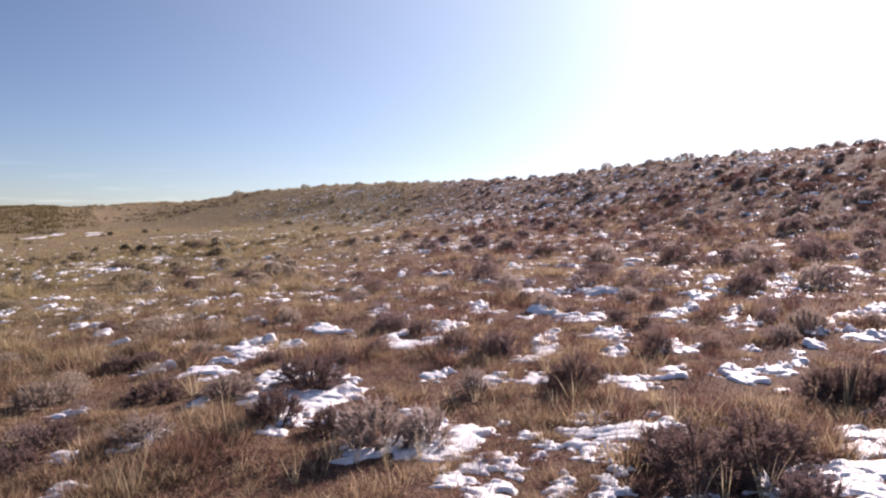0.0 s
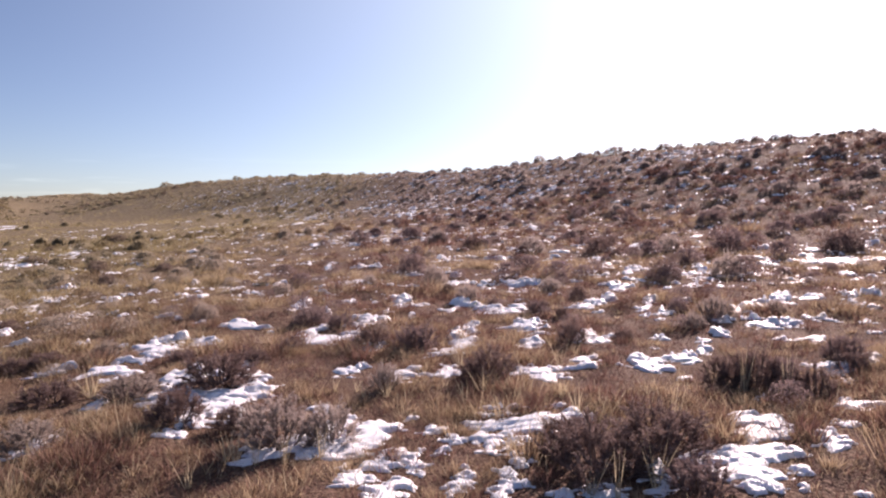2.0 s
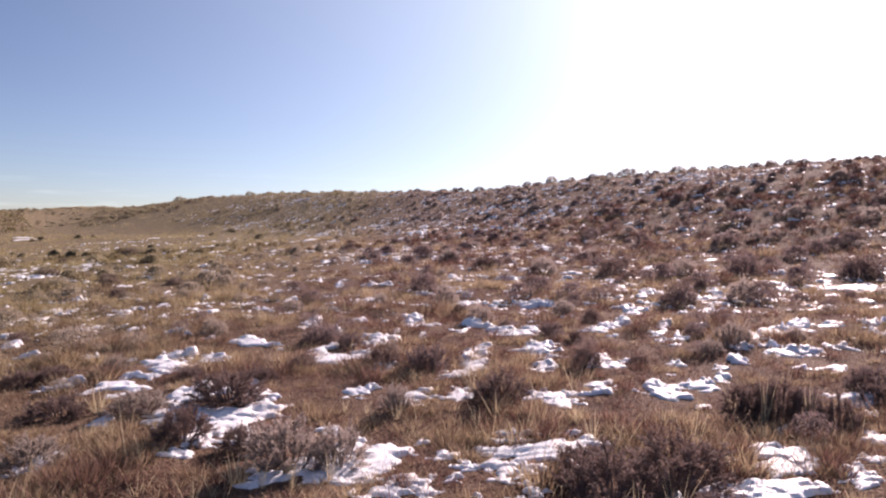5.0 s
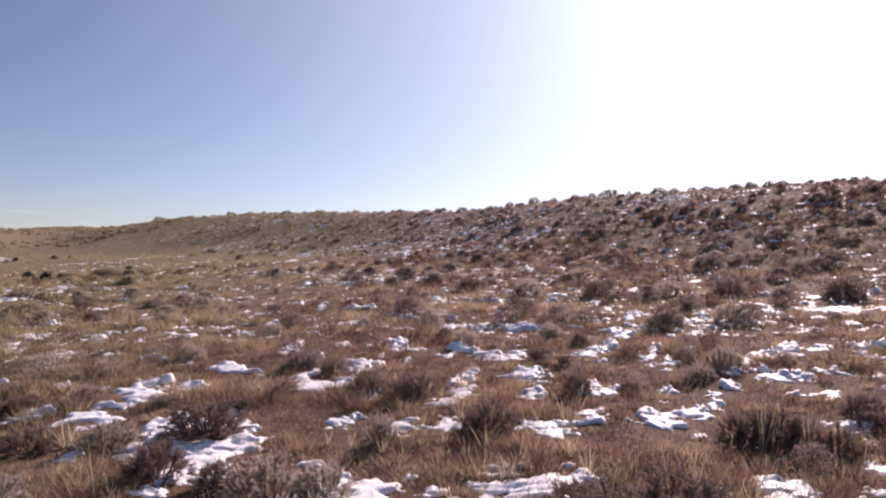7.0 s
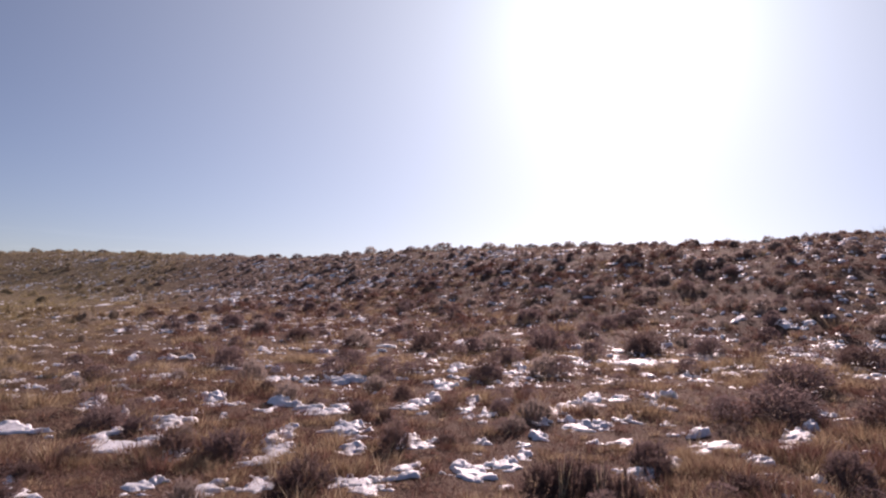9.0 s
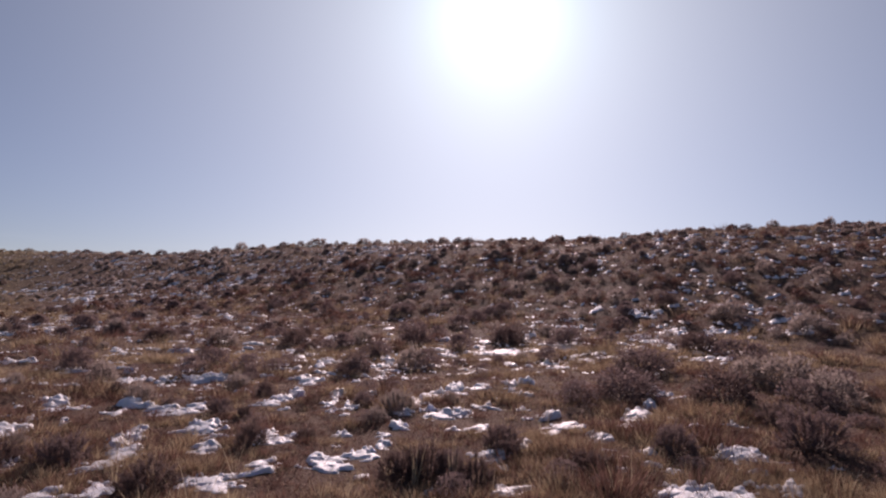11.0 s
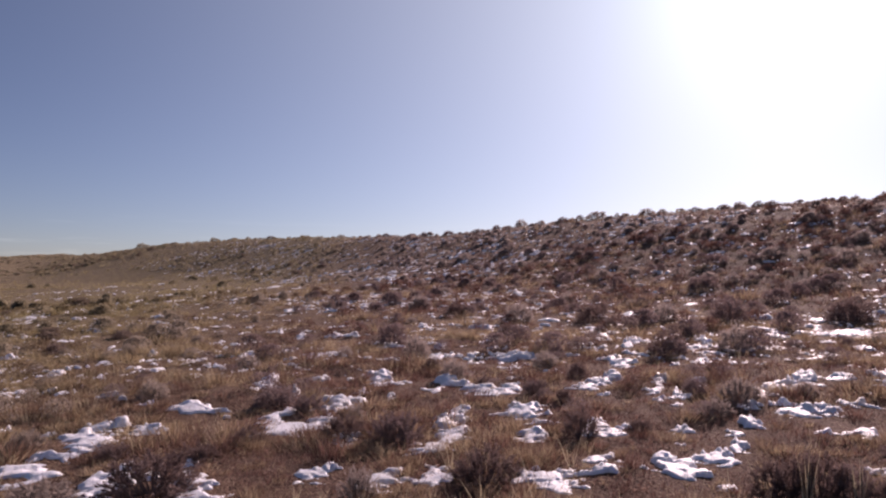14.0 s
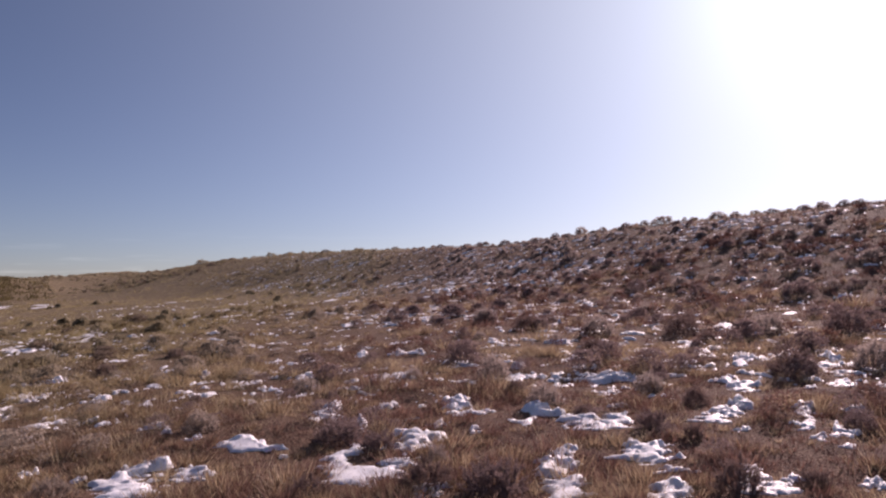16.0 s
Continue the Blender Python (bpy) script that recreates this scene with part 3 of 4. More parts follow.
snow(-11, 0.02, (2.50, 11.49, 0.26, 0.33), (2.79, 11.45, 0.15, 0.09), (2.40, 10.66, 0.22, 0.14))
snow(-55, 0.01, (9.47, 6.34, 0.09, 0.07))
snow(-25, 0.01, (4.95, 10.19, 0.18, 0.22), (5.17, 10.28, 0.08, 0.03))
snow(-29, 0.01, (5.59, 9.70, 0.09, 0.02))
snow(-25, 0.03, (5.86, 11.85, 0.08, 0.40), (5.30, 10.76, 0.08, 0.26))
snow(-58, 0.01, (10.36, 6.31, 0.10, 0.02))
snow(22, 0.01, (-4.03, 10.79, 0.19, 0.03))
snow(11, 0.01, (-1.92, 11.46, 0.15, 0.03))
snow(-1, 0.01, (0.63, 11.85, 0.20, 0.03))
snow(10, 0.01, (-1.68, 11.67, 0.15, 0.03))
snow(-6, 0.02, (1.39, 12.13, 0.17, 0.25), (1.75, 12.11, 0.09, 0.09), (1.54, 12.83, 0.09, 0.09))
snow(-20, 0.02, (4.48, 11.76, 0.08, 0.39), (4.72, 12.02, 0.16, 0.03))
snow(4, 0.02, (-0.53, 12.50, 0.14, 0.47), (-0.29, 12.46, 0.12, 0.21))
snow(-24, 0.01, (5.34, 11.28, 0.08, 0.17))
snow(20, 0.01, (-3.93, 11.68, 0.08, 0.05))
snow(-37, 0.02, (8.38, 10.43, 0.12, 0.51))
snow(28, 0.01, (-5.44, 11.15, 0.06, 0.07))
snow(17, 0.01, (-3.22, 12.11, 0.07, 0.04))
snow(22, 0.02, (-4.61, 12.34, 0.09, 0.27), (-4.89, 12.66, 0.17, 0.03))
snow(9, 0.02, (-1.80, 13.26, 0.09, 0.31))
snow(-29, 0.02, (6.80, 12.04, 0.20, 0.21), (6.92, 11.68, 0.17, 0.11))
snow(-31, 0.01, (7.26, 11.47, 0.11, 0.10))
snow(7, 0.01, (-1.19, 13.57, 0.04, 0.26))
snow(-57, 0.02, (12.44, 7.85, 0.17, 0.55))
snow(0, 0.01, (0.44, 13.82, 0.08, 0.11))
snow(12, 0.01, (-2.38, 13.44, 0.08, 0.01))
snow(19, 0.01, (-4.25, 13.26, 0.12, 0.09))
snow(26, 0.01, (-5.81, 12.52, 0.14, 0.02))
snow(1, 0.01, (0.09, 14.11, 0.08, 0.06))
snow(16, 0.02, (-3.75, 14.27, 0.07, 0.23), (-3.45, 13.54, 0.11, 0.03))
snow(24, 0.01, (-5.34, 12.89, 0.08, 0.02))
snow(-35, 0.01, (8.50, 11.84, 0.24, 0.09))
snow(-51, 0.01, (12.11, 9.38, 0.25, 0.09))
snow(-9, 0.01, (2.75, 15.69, 0.29, 0.14), (2.55, 14.80, 0.12, 0.08))
snow(25, 0.02, (-6.49, 14.33, 0.26, 0.23), (-5.98, 13.61, 0.19, 0.09))
snow(-13, 0.02, (3.78, 15.03, 0.10, 0.34))
snow(2, 0.02, (-0.07, 15.42, 0.19, 0.32))
snow(32, 0.02, (-7.74, 12.82, 0.32, 0.08))
snow(-15, 0.01, (4.17, 14.70, 0.13, 0.02))
snow(8, 0.01, (-1.76, 15.05, 0.08, 0.02))
snow(3, 0.02, (-0.46, 15.54, 0.10, 0.34))
snow(5, 0.02, (-1.19, 15.87, 0.10, 0.41), (-0.89, 15.36, 0.13, 0.02))
snow(-30, 0.02, (8.49, 14.49, 0.34, 0.20), (7.96, 13.87, 0.20, 0.10), (8.81, 14.38, 0.21, 0.04))
snow(-20, 0.03, (6.25, 16.23, 0.27, 0.86), (6.80, 16.73, 0.15, 0.03), (5.55, 15.02, 0.13, 0.13), (5.60, 16.17, 0.14, 0.56))
snow(12, 0.01, (-2.93, 15.52, 0.12, 0.02))
snow(-54, 0.01, (13.70, 9.56, 0.14, 0.02))
snow(22, 0.01, (-5.64, 15.10, 0.14, 0.07))
snow(19, 0.01, (-4.87, 15.55, 0.14, 0.14))
snow(-37, 0.04, (10.37, 13.74, 0.14, 0.56), (10.83, 14.12, 0.18, 0.06))
snow(-42, 0.02, (11.70, 12.61, 0.28, 0.17))
snow(-25, 0.01, (7.40, 15.48, 0.21, 0.04))
snow(-1, 0.01, (0.81, 17.08, 0.14, 0.02))
snow(10, 0.01, (-2.63, 17.06, 0.12, 0.02))
snow(-51, 0.02, (14.40, 11.20, 0.44, 0.10))
snow(-8, 0.02, (2.88, 18.07, 0.27, 0.19), (2.82, 18.99, 0.08, 0.21))
snow(-10, 0.01, (3.47, 17.93, 0.30, 0.05), (3.55, 19.86, 0.10, 0.02))
snow(-47, 0.01, (14.03, 12.63, 0.23, 0.04))
snow(-55, 0.03, (15.83, 10.91, 0.46, 0.20))
snow(-40, 0.01, (12.83, 14.99, 0.40, 0.07))
snow(-24, 0.02, (8.57, 17.88, 0.27, 0.32), (8.82, 18.98, 0.14, 0.02))
snow(-36, 0.01, (11.75, 15.76, 0.24, 0.04))
snow(-28, 0.01, (9.62, 17.19, 0.16, 0.03))
snow(26, 0.02, (-8.21, 17.64, 0.13, 0.15))
snow(-20, 0.01, (7.11, 18.82, 0.10, 0.02))
snow(-37, 0.02, (12.55, 16.35, 0.22, 0.10))
snow(-49, 0.02, (16.07, 13.80, 0.35, 0.06), (15.98, 13.43, 0.25, 0.04))
snow(-43, 0.01, (14.57, 15.21, 0.34, 0.06))
snow(-31, 0.01, (10.95, 17.76, 0.14, 0.02))
snow(-29, 0.02, (10.68, 19.17, 0.36, 0.06), (10.58, 18.21, 0.17, 0.03))
snow(-51, 0.01, (17.40, 13.94, 0.15, 0.03))
snow(16, 0.01, (-6.33, 22.87, 0.30, 0.05))
snow(22, 0.03, (-8.84, 22.33, 0.24, 0.04), (-9.09, 23.84, 0.19, 0.48))
snow(20, 0.01, (-8.21, 23.26, 0.08, 0.01))
snow(-15, 0.01, (7.05, 24.23, 0.10, 0.02))
snow(-15, 0.02, (6.72, 24.55, 0.08, 0.05))
snow(-24, 0.02, (10.59, 23.20, 0.28, 0.05))
snow(-5, 0.04, (2.94, 26.95, 0.22, 0.81))
snow(-17, 0.02, (8.37, 25.82, 0.16, 0.07))
snow(9, 0.02, (-4.14, 26.85, 0.34, 0.08), (-3.88, 28.79, 0.48, 0.70), (-3.90, 31.49, 0.21, 0.77))
snow(19, 0.02, (-8.65, 26.44, 0.47, 0.10))
snow(-14, 0.02, (7.28, 27.67, 0.31, 0.05), (6.96, 27.82, 0.14, 0.27))
snow(5, 0.02, (-2.28, 29.29, 0.24, 0.40))
snow(3, 0.01, (-1.32, 31.70, 0.19, 0.03))
snow(-2, 0.03, (1.36, 33.40, 0.22, 0.60))
snow(1, 0.02, (-0.03, 34.04, 0.34, 0.18))
snow(8, 0.02, (-5.13, 39.42, 0.23, 0.83))
snow(29, 0.03, (-41.00, 61.60, 0.70, 0.60))
snow(29, 0.03, (-43.20, 66.70, 0.90, 0.50), (-42.00, 66.90, 0.60, 0.40))
snow(29, 0.03, (-45.40, 73.00, 1.60, 1.00))
snow(29, 0.03, (-46.20, 77.90, 1.00, 0.80))
snow(29, 0.03, (-41.80, 76.00, 1.10, 0.70))
snow(-5, 0.03, (2.76, 25.20, 0.26, 0.60))
snow(29, 0.03, (-37.33, 68.59, 1.17, 0.93))

LOBE = np.array(LOBES)


def snow_at(x, y, grow=1.0):
    """Whether each point lies in one of the snow patches."""
    inside = np.zeros(len(x), bool)
    for i in range(0, len(x), 20000):
        dx, dy = x[i:i + 20000, None] - LOBE[:, 0], y[i:i + 20000, None] - LOBE[:, 1]
        u, v = dx * LOBE[:, 4] + dy * LOBE[:, 5], -dx * LOBE[:, 5] + dy * LOBE[:, 4]
        inside[i:i + 20000] = ((u / LOBE[:, 2]) ** 2 + (v / LOBE[:, 3]) ** 2 < grow).any(1)
    return inside


# ---- sagebrush ----
def tube(points, r0, r1, verts, faces, sides=3):
    """A tapered twig through the points."""
    k = len(points)
    for i, p in enumerate(points):
        d = (points[min(i + 1, k - 1)] - points[max(i - 1, 0)])
        d = d / (np.linalg.norm(d) + 1e-9)
        a = np.cross(d, (0.3, 0.9, 0.2))
        a /= np.linalg.norm(a) + 1e-9
        b = np.cross(d, a)
        r = r0 + (r1 - r0) * i / (k - 1)
        for j in range(sides):
            w = 2 * math.pi * j / sides
            verts.append(p + r * (math.cos(w) * a + math.sin(w) * b))
    base = len(verts) - k * sides
    for i in range(k - 1):
        for j in range(sides):
            q, e = base + i * sides + j, base + i * sides + (j + 1) % sides
            faces.append((q, e, e + sides, q + sides))


def sage_model(seed, limbs, twigs, leaves, leaf, broad, mat):
    """A sagebrush in a box one metre wide and one metre high: gnarled limbs, upright branchlets in uneven puffs, and narrow grey leaves along them."""
    g = np.random.default_rng(seed)
    verts, faces, starts, ends = [], [], [], []
    lobes = g.normal(0, 1, (7, 3))
    lobes[:, 2] = np.abs(lobes[:, 2]) * 0.8
    lobes /= np.linalg.norm(lobes, axis=1)[:, None]
    for i in range(limbs):
        az, el = i * 2.39996 + g.normal(0, 0.3), math.asin(min(0.99, ((i + 0.5) / limbs) ** 0.8))
        way = np.array([math.cos(az) * math.cos(el), math.sin(az) * math.cos(el), math.sin(el)])
        puff = 0.70 + 0.30 * float(np.max(lobes @ way)) ** 3 + g.uniform(-0.08, 0.08)
        hull = way * np.array([0.5, 0.5, 0.9]) * puff
        root = np.array([math.cos(az), math.sin(az), 0]) * 0.03 + np.array([0, 0, -0.06])
        elbow = root * 0.5 + hull * np.array([0.5, 0.5, 0.3]) + g.normal(0, 0.02, 3)
        tip = hull * 0.72
        tube([root, elbow, tip], 0.013, 0.005, verts, faces)
        for j in range(twigs):
            u = g.uniform(0.1, 1.0)
            start = elbow * (1 - u) + tip * u
            d = way * 0.8 + g.normal(0, 0.42, 3) + np.array([0, 0, 0.55])
            d /= np.linalg.norm(d)
            end = start + d * np.array([0.8, 0.8, 1.15]) * g.uniform(0.10, 0.21)
            tube([start, end], 0.0035, 0.0015, verts, faces)
            starts.append(start)
            ends.append(end)
    wood = mesh_from("trunk", np.array(verts), np.array(faces), BARK, False)
    a, b = np.array(starts), np.array(ends)
    k = g.integers(0, len(a), leaves)
    u = g.uniform(0.1, 1.1, leaves)[:, None]
    p = a[k] * (1 - u) + b[k] * u + g.normal(0, 0.007 if twigs > 4 else 0.035, (leaves, 3))
    d = (b - a)[k] / np.linalg.norm((b - a)[k], axis=1)[:, None] + g.normal(0, 0.42, (leaves, 3))
    d /= np.linalg.norm(d, axis=1)[:, None]
    if twigs < 5:
        # seen from afar the crown is a closed dome down to the ground
        q = leaves * 3 // 5
        way = g.normal(0, 1, (q, 3))
        way[:, 2] = np.abs(way[:, 2]) * 0.8
        way /= np.linalg.norm(way, axis=1)[:, None]
        puff = 0.70 + 0.30 * np.max(way @ lobes.T, axis=1).clip(0, 1) ** 3
        p[:q] = way * np.array([0.47, 0.47, 0.85]) * (puff * g.uniform(0.6, 1.0, q))[:, None]
        d[:q] = way + g.normal(0, 0.5, (q, 3)) + np.array([0, 0, 0.3])
        d /= np.linalg.norm(d, axis=1)[:, None]
    side = np.cross(d, g.normal(0, 1, (leaves, 3)))
    side /= np.linalg.norm(side, axis=1)[:, None]
    size = g.uniform(0.6, 1.3, leaves)[:, None] * leaf
    lv = np.stack([p, p + d * size * 0.7 + side * size * broad, p + d * size - side * size * broad * 0.6], 1)
    crown = mesh_from("crown", lv.reshape(-1, 3), np.arange(leaves * 3).reshape(-1, 3), mat, False)
    root = new("sagebrush")
    root.empty_display_size = 0.1
    for name, me in (("trunk", wood), ("crown", crown)):
        ob = new(name, me)
        ob.parent = root
    return tagged(root, category="sagebrush", group="sagebrush on the hillside")


SAGES = {
    "near": [sage_model(s, 34, 7, 8200, 0.045, 0.15, (TWIG, TWIG, MAUVE, SAGE)[s]) for s in range(4)],
    "mid": [sage_model(20 + s, 20, 2, 2050, 0.08, 0.22, (MAUVE, TWIG, SAGE)[s % 3]) for s in range(6)],
    "far": [sage_model(40 + s, 10, 1, 800, 0.12, 0.25, (SAGE, SAGE, MAUVE, SAGE)[s % 4]) for s in range(4)],
}
USED = set()
dice = random.Random(5)
BUSHES = []


def placed_copy(ob, m):
    """A copy at the pose and scale m, whatever the scale of the first one."""
    return copy_thing(ob, m @ Matrix.Diagonal((*(1 / v for v in ob.scale), 1)))


def sage(x, y, width, tall):
    """One sagebrush of that width and height, standing at x, y."""
    far = math.hypot(x, y)
    ob = dice.choice(SAGES["near" if far < 9 else "mid" if far < 22 else "far"])
    m = Matrix.Translation((x, y, float(height(x, y)) - 0.02)) @ Euler((0, 0, dice.uniform(0, 6.28))).to_matrix().to_4x4()
    m = m @ Matrix.Diagonal((width * 1.15, width * 1.15, max(tall, 0.4 * width) * 1.18, 1))
    if ob in USED:
        ob = placed_copy(ob, m)
    else:
        USED.add(ob)
        ob.matrix_basis = m
    BUSHES.append((x, y, width / 2))
    if width > 0.55 and far < 12:
        word = "large grey-brown twiggy sagebrush beside melting snow"
    elif far > 25:
        word = "dark low sagebrush on the upper slope"
    else:
        word = "small grey-green sagebrush among dry tan grass"
    tagged(ob, word)


sage(2.01, 3.52, 0.43, 0.23)
sage(1.54, 3.88, 0.67, 0.40)
sage(1.97, 4.03, 0.72, 0.43)
sage(1.48, 4.31, 0.41, 0.22)
sage(-0.40, 4.64, 0.59, 0.43)
sage(-0.07, 4.69, 0.44, 0.36)
sage(-0.75, 5.04, 0.39, 0.26)
sage(-2.76, 4.39, 0.36, 0.20)
sage(-1.25, 5.20, 0.50, 0.36)
sage(-2.13, 4.85, 0.50, 0.27)
sage(-2.82, 4.87, 0.48, 0.24)
sage(0.30, 5.84, 0.29, 0.28)
sage(3.55, 4.93, 0.34, 0.29)
sage(1.19, 5.88, 0.54, 0.32)
sage(3.01, 5.27, 0.39, 0.34)
sage(3.21, 5.20, 0.44, 0.42)
sage(3.40, 5.13, 0.35, 0.33)
sage(4.45, 4.66, 0.45, 0.25)
sage(-1.16, 6.16, 0.78, 0.39)
sage(4.15, 5.37, 0.32, 0.21)
sage(-1.89, 6.02, 0.59, 0.27)
sage(5.48, 4.65, 0.44, 0.33)
sage(-2.56, 6.04, 0.61, 0.19)
sage(4.27, 5.66, 0.45, 0.28)
sage(2.20, 6.85, 0.35, 0.29)
sage(6.62, 4.10, 0.71, 0.47)
sage(0.62, 7.22, 0.54, 0.33)
sage(-3.62, 6.01, 0.54, 0.30)
sage(-1.03, 7.02, 0.30, 0.18)
sage(2.75, 6.91, 0.24, 0.15)
sage(0.13, 7.41, 0.43, 0.28)
sage(-1.82, 7.20, 0.31, 0.19)
sage(-0.76, 7.49, 0.38, 0.19)
sage(3.62, 7.25, 0.33, 0.20)
sage(7.32, 4.90, 0.55, 0.34)
sage(-3.60, 7.36, 0.42, 0.21)
sage(2.41, 8.16, 0.21, 0.20)
sage(-3.35, 7.55, 0.49, 0.17)
sage(4.10, 7.70, 0.49, 0.35)
sage(-0.30, 8.64, 0.43, 0.24)
sage(2.22, 8.61, 0.36, 0.22)
sage(3.87, 8.18, 0.29, 0.22)
sage(4.95, 7.86, 0.23, 0.18)
sage(-0.72, 9.15, 0.53, 0.27)
sage(7.09, 6.94, 0.92, 0.46)
sage(7.90, 6.05, 0.85, 0.54)
sage(6.55, 7.30, 0.46, 0.31)
sage(1.47, 10.06, 0.42, 0.33)
sage(9.28, 5.51, 0.67, 0.51)
sage(9.81, 6.54, 0.92, 0.55)
sage(-1.10, 11.20, 0.19, 0.18)
sage(9.64, 7.04, 0.57, 0.47)
sage(8.90, 8.43, 0.96, 0.48)
sage(3.19, 11.30, 0.29, 0.28)
sage(4.80, 10.92, 0.58, 0.39)
sage(-2.13, 11.57, 0.18, 0.14)
sage(1.08, 12.06, 0.45, 0.43)
sage(-0.07, 12.13, 0.24, 0.20)
sage(-3.01, 11.69, 0.18, 0.14)
sage(5.91, 11.02, 0.51, 0.46)
sage(0.72, 13.53, 0.56, 0.53)
sage(3.05, 14.09, 0.59, 0.28)
sage(-4.15, 14.26, 0.27, 0.26)
sage(12.09, 10.04, 1.00, 0.50)
sage(-3.04, 15.17, 0.26, 0.18)
sage(10.60, 12.50, 0.79, 0.53)
sage(7.60, 14.26, 0.79, 0.55)
sage(6.58, 14.98, 0.59, 0.43)
sage(9.71, 13.51, 0.94, 0.55)
sage(5.20, 15.80, 0.68, 0.46)
sage(-5.88, 15.18, 0.41, 0.30)
sage(3.75, 16.67, 0.70, 0.48)
sage(15.47, 9.85, 0.88, 0.55)
sage(2.45, 18.25, 0.61, 0.46)
sage(6.12, 17.79, 0.37, 0.31)
sage(15.47, 12.04, 0.94, 0.55)
sage(-8.27, 17.47, 0.65, 0.36)
sage(-7.66, 18.93, 0.51, 0.26)
sage(15.74, 14.30, 0.72, 0.47)
sage(1.69, 20.86, 0.69, 0.52)
sage(6.04, 20.55, 0.53, 0.32)
sage(15.28, 15.85, 0.64, 0.45)
sage(10.09, 20.24, 0.72, 0.47)
sage(-8.97, 20.51, 0.26, 0.23)
sage(18.66, 14.35, 0.55, 0.47)
sage(-10.31, 20.94, 0.72, 0.30)
sage(8.38, 22.65, 0.56, 0.53)
sage(20.11, 14.25, 0.58, 0.47)
sage(15.77, 19.77, 0.59, 0.35)
sage(12.03, 23.23, 0.72, 0.47)
sage(18.07, 20.31, 0.64, 0.37)
sage(7.51, 25.91, 0.64, 0.47)
sage(-11.42, 26.56, 0.69, 0.37)
sage(-4.40, 29.85, 0.54, 0.30)
sage(-10.84, 29.73, 0.57, 0.34)
sage(-11.53, 30.01, 0.72, 0.46)
sage(13.55, 30.29, 0.72, 0.47)
sage(9.99, 31.97, 0.72, 0.47)
sage(7.86, 37.80, 0.72, 0.47)
sage(5.42, 38.72, 0.72, 0.47)
sage(-2.61, 42.66, 0.72, 0.47)
sage(0.19, 48.45, 0.72, 0.47)
sage(-5.36, 51.65, 0.72, 0.47)
sage(-8.58, 53.22, 0.72, 0.47)
sage(-12.31, 56.35, 0.72, 0.47)
sage(-15.37, 55.94, 0.72, 0.41)
sage(-55.06, 156.99, 1.00, 0.55)
sage(-50.50, 81.50, 2.20, 1.00)
sage(-48.30, 80.60, 1.80, 0.80)
sage(-53.20, 86.20, 2.00, 0.90)
sage(2.95, 25.60, 0.58, 0.38)
# along the crest
sage(-52.77, 161.59, 3.24, 0.42)
sage(-39.14, 138.59, 1.65, 0.41)
sage(-25.32, 112.21, 1.58, 0.69)
sage(-21.30, 107.96, 1.01, 0.43)
sage(-13.41, 92.09, 1.28, 0.30)
sage(-7.92, 83.71, 0.90, 0.30)
sage(-3.41, 76.02, 0.93, 0.30)
sage(1.37, 67.11, 0.72, 0.37)
sage(3.78, 63.03, 0.58, 0.31)
sage(4.61, 59.97, 0.64, 0.41)
sage(6.42, 56.55, 0.95, 0.49)
sage(8.11, 51.29, 1.03, 0.39)
sage(9.46, 51.32, 0.64, 0.52)
sage(9.73, 49.49, 0.46, 0.30)
sage(10.83, 48.76, 0.99, 0.59)
sage(11.68, 46.25, 0.51, 0.40)
sage(12.62, 44.20, 0.91, 0.46)
sage(13.08, 43.55, 0.41, 0.30)
sage(13.42, 43.19, 0.48, 0.47)
sage(14.52, 43.10, 1.21, 0.61)
sage(15.35, 41.76, 0.34, 0.30)
sage(15.68, 41.37, 0.34, 0.30)
sage(16.37, 39.50, 1.04, 0.31)
sage(16.76, 38.25, 0.51, 0.30)
sage(17.69, 37.84, 0.57, 0.30)
sage(18.05, 36.84, 0.50, 0.30)
sage(18.99, 35.52, 0.61, 0.33)
sage(18.93, 33.85, 0.71, 0.38)
sage(19.18, 32.56, 0.46, 0.38)
sage(19.59, 32.03, 0.40, 0.30)
sage(22.45, 30.05, 0.40, 0.30)
sage(22.64, 28.33, 0.71, 0.38)
sage(23.32, 26.48, 0.58, 0.30)
sage(23.77, 24.38, 0.61, 0.35)
sage(25.18, 23.68, 0.36, 0.41)
sage(25.11, 23.03, 0.41, 0.30)
sage(25.12, 21.89, 0.50, 0.30)
sage(25.21, 21.03, 0.39, 0.30)
sage(27.12, 20.23, 0.56, 0.30)
sage(27.57, 19.20, 0.60, 0.40)
sage(28.34, 17.11, 0.45, 0.42)


def wedge(count, near, far, g, turn=(-40, 68)):
    """Random places, even by area, on the slope between two distances and two bearings."""
    r = np.sqrt(g.uniform(near * near, far * far, count))
    a = np.radians(g.uniform(*turn, count))
    return 0.3 + r * np.sin(a), -0.6 + r * np.cos(a)


# smaller bushes between the large ones
g = np.random.default_rng(11)
bx, by = wedge(150, 6, 34, g)
for x, y in zip(bx, by):
    if not snow_at(np.array([x]), np.array([y]), 2.0)[0] and all(math.hypot(x - u, y - v) > w + 0.35 for u, v, w in BUSHES):
        sage(float(x), float(y), dice.uniform(0.2, 0.45), dice.uniform(0.15, 0.28))
for models in SAGES.values():
    for ob in models:
        if ob not in USED:
            for o in (*ob.children_recursive, ob):
                bpy.data.objects.remove(o)


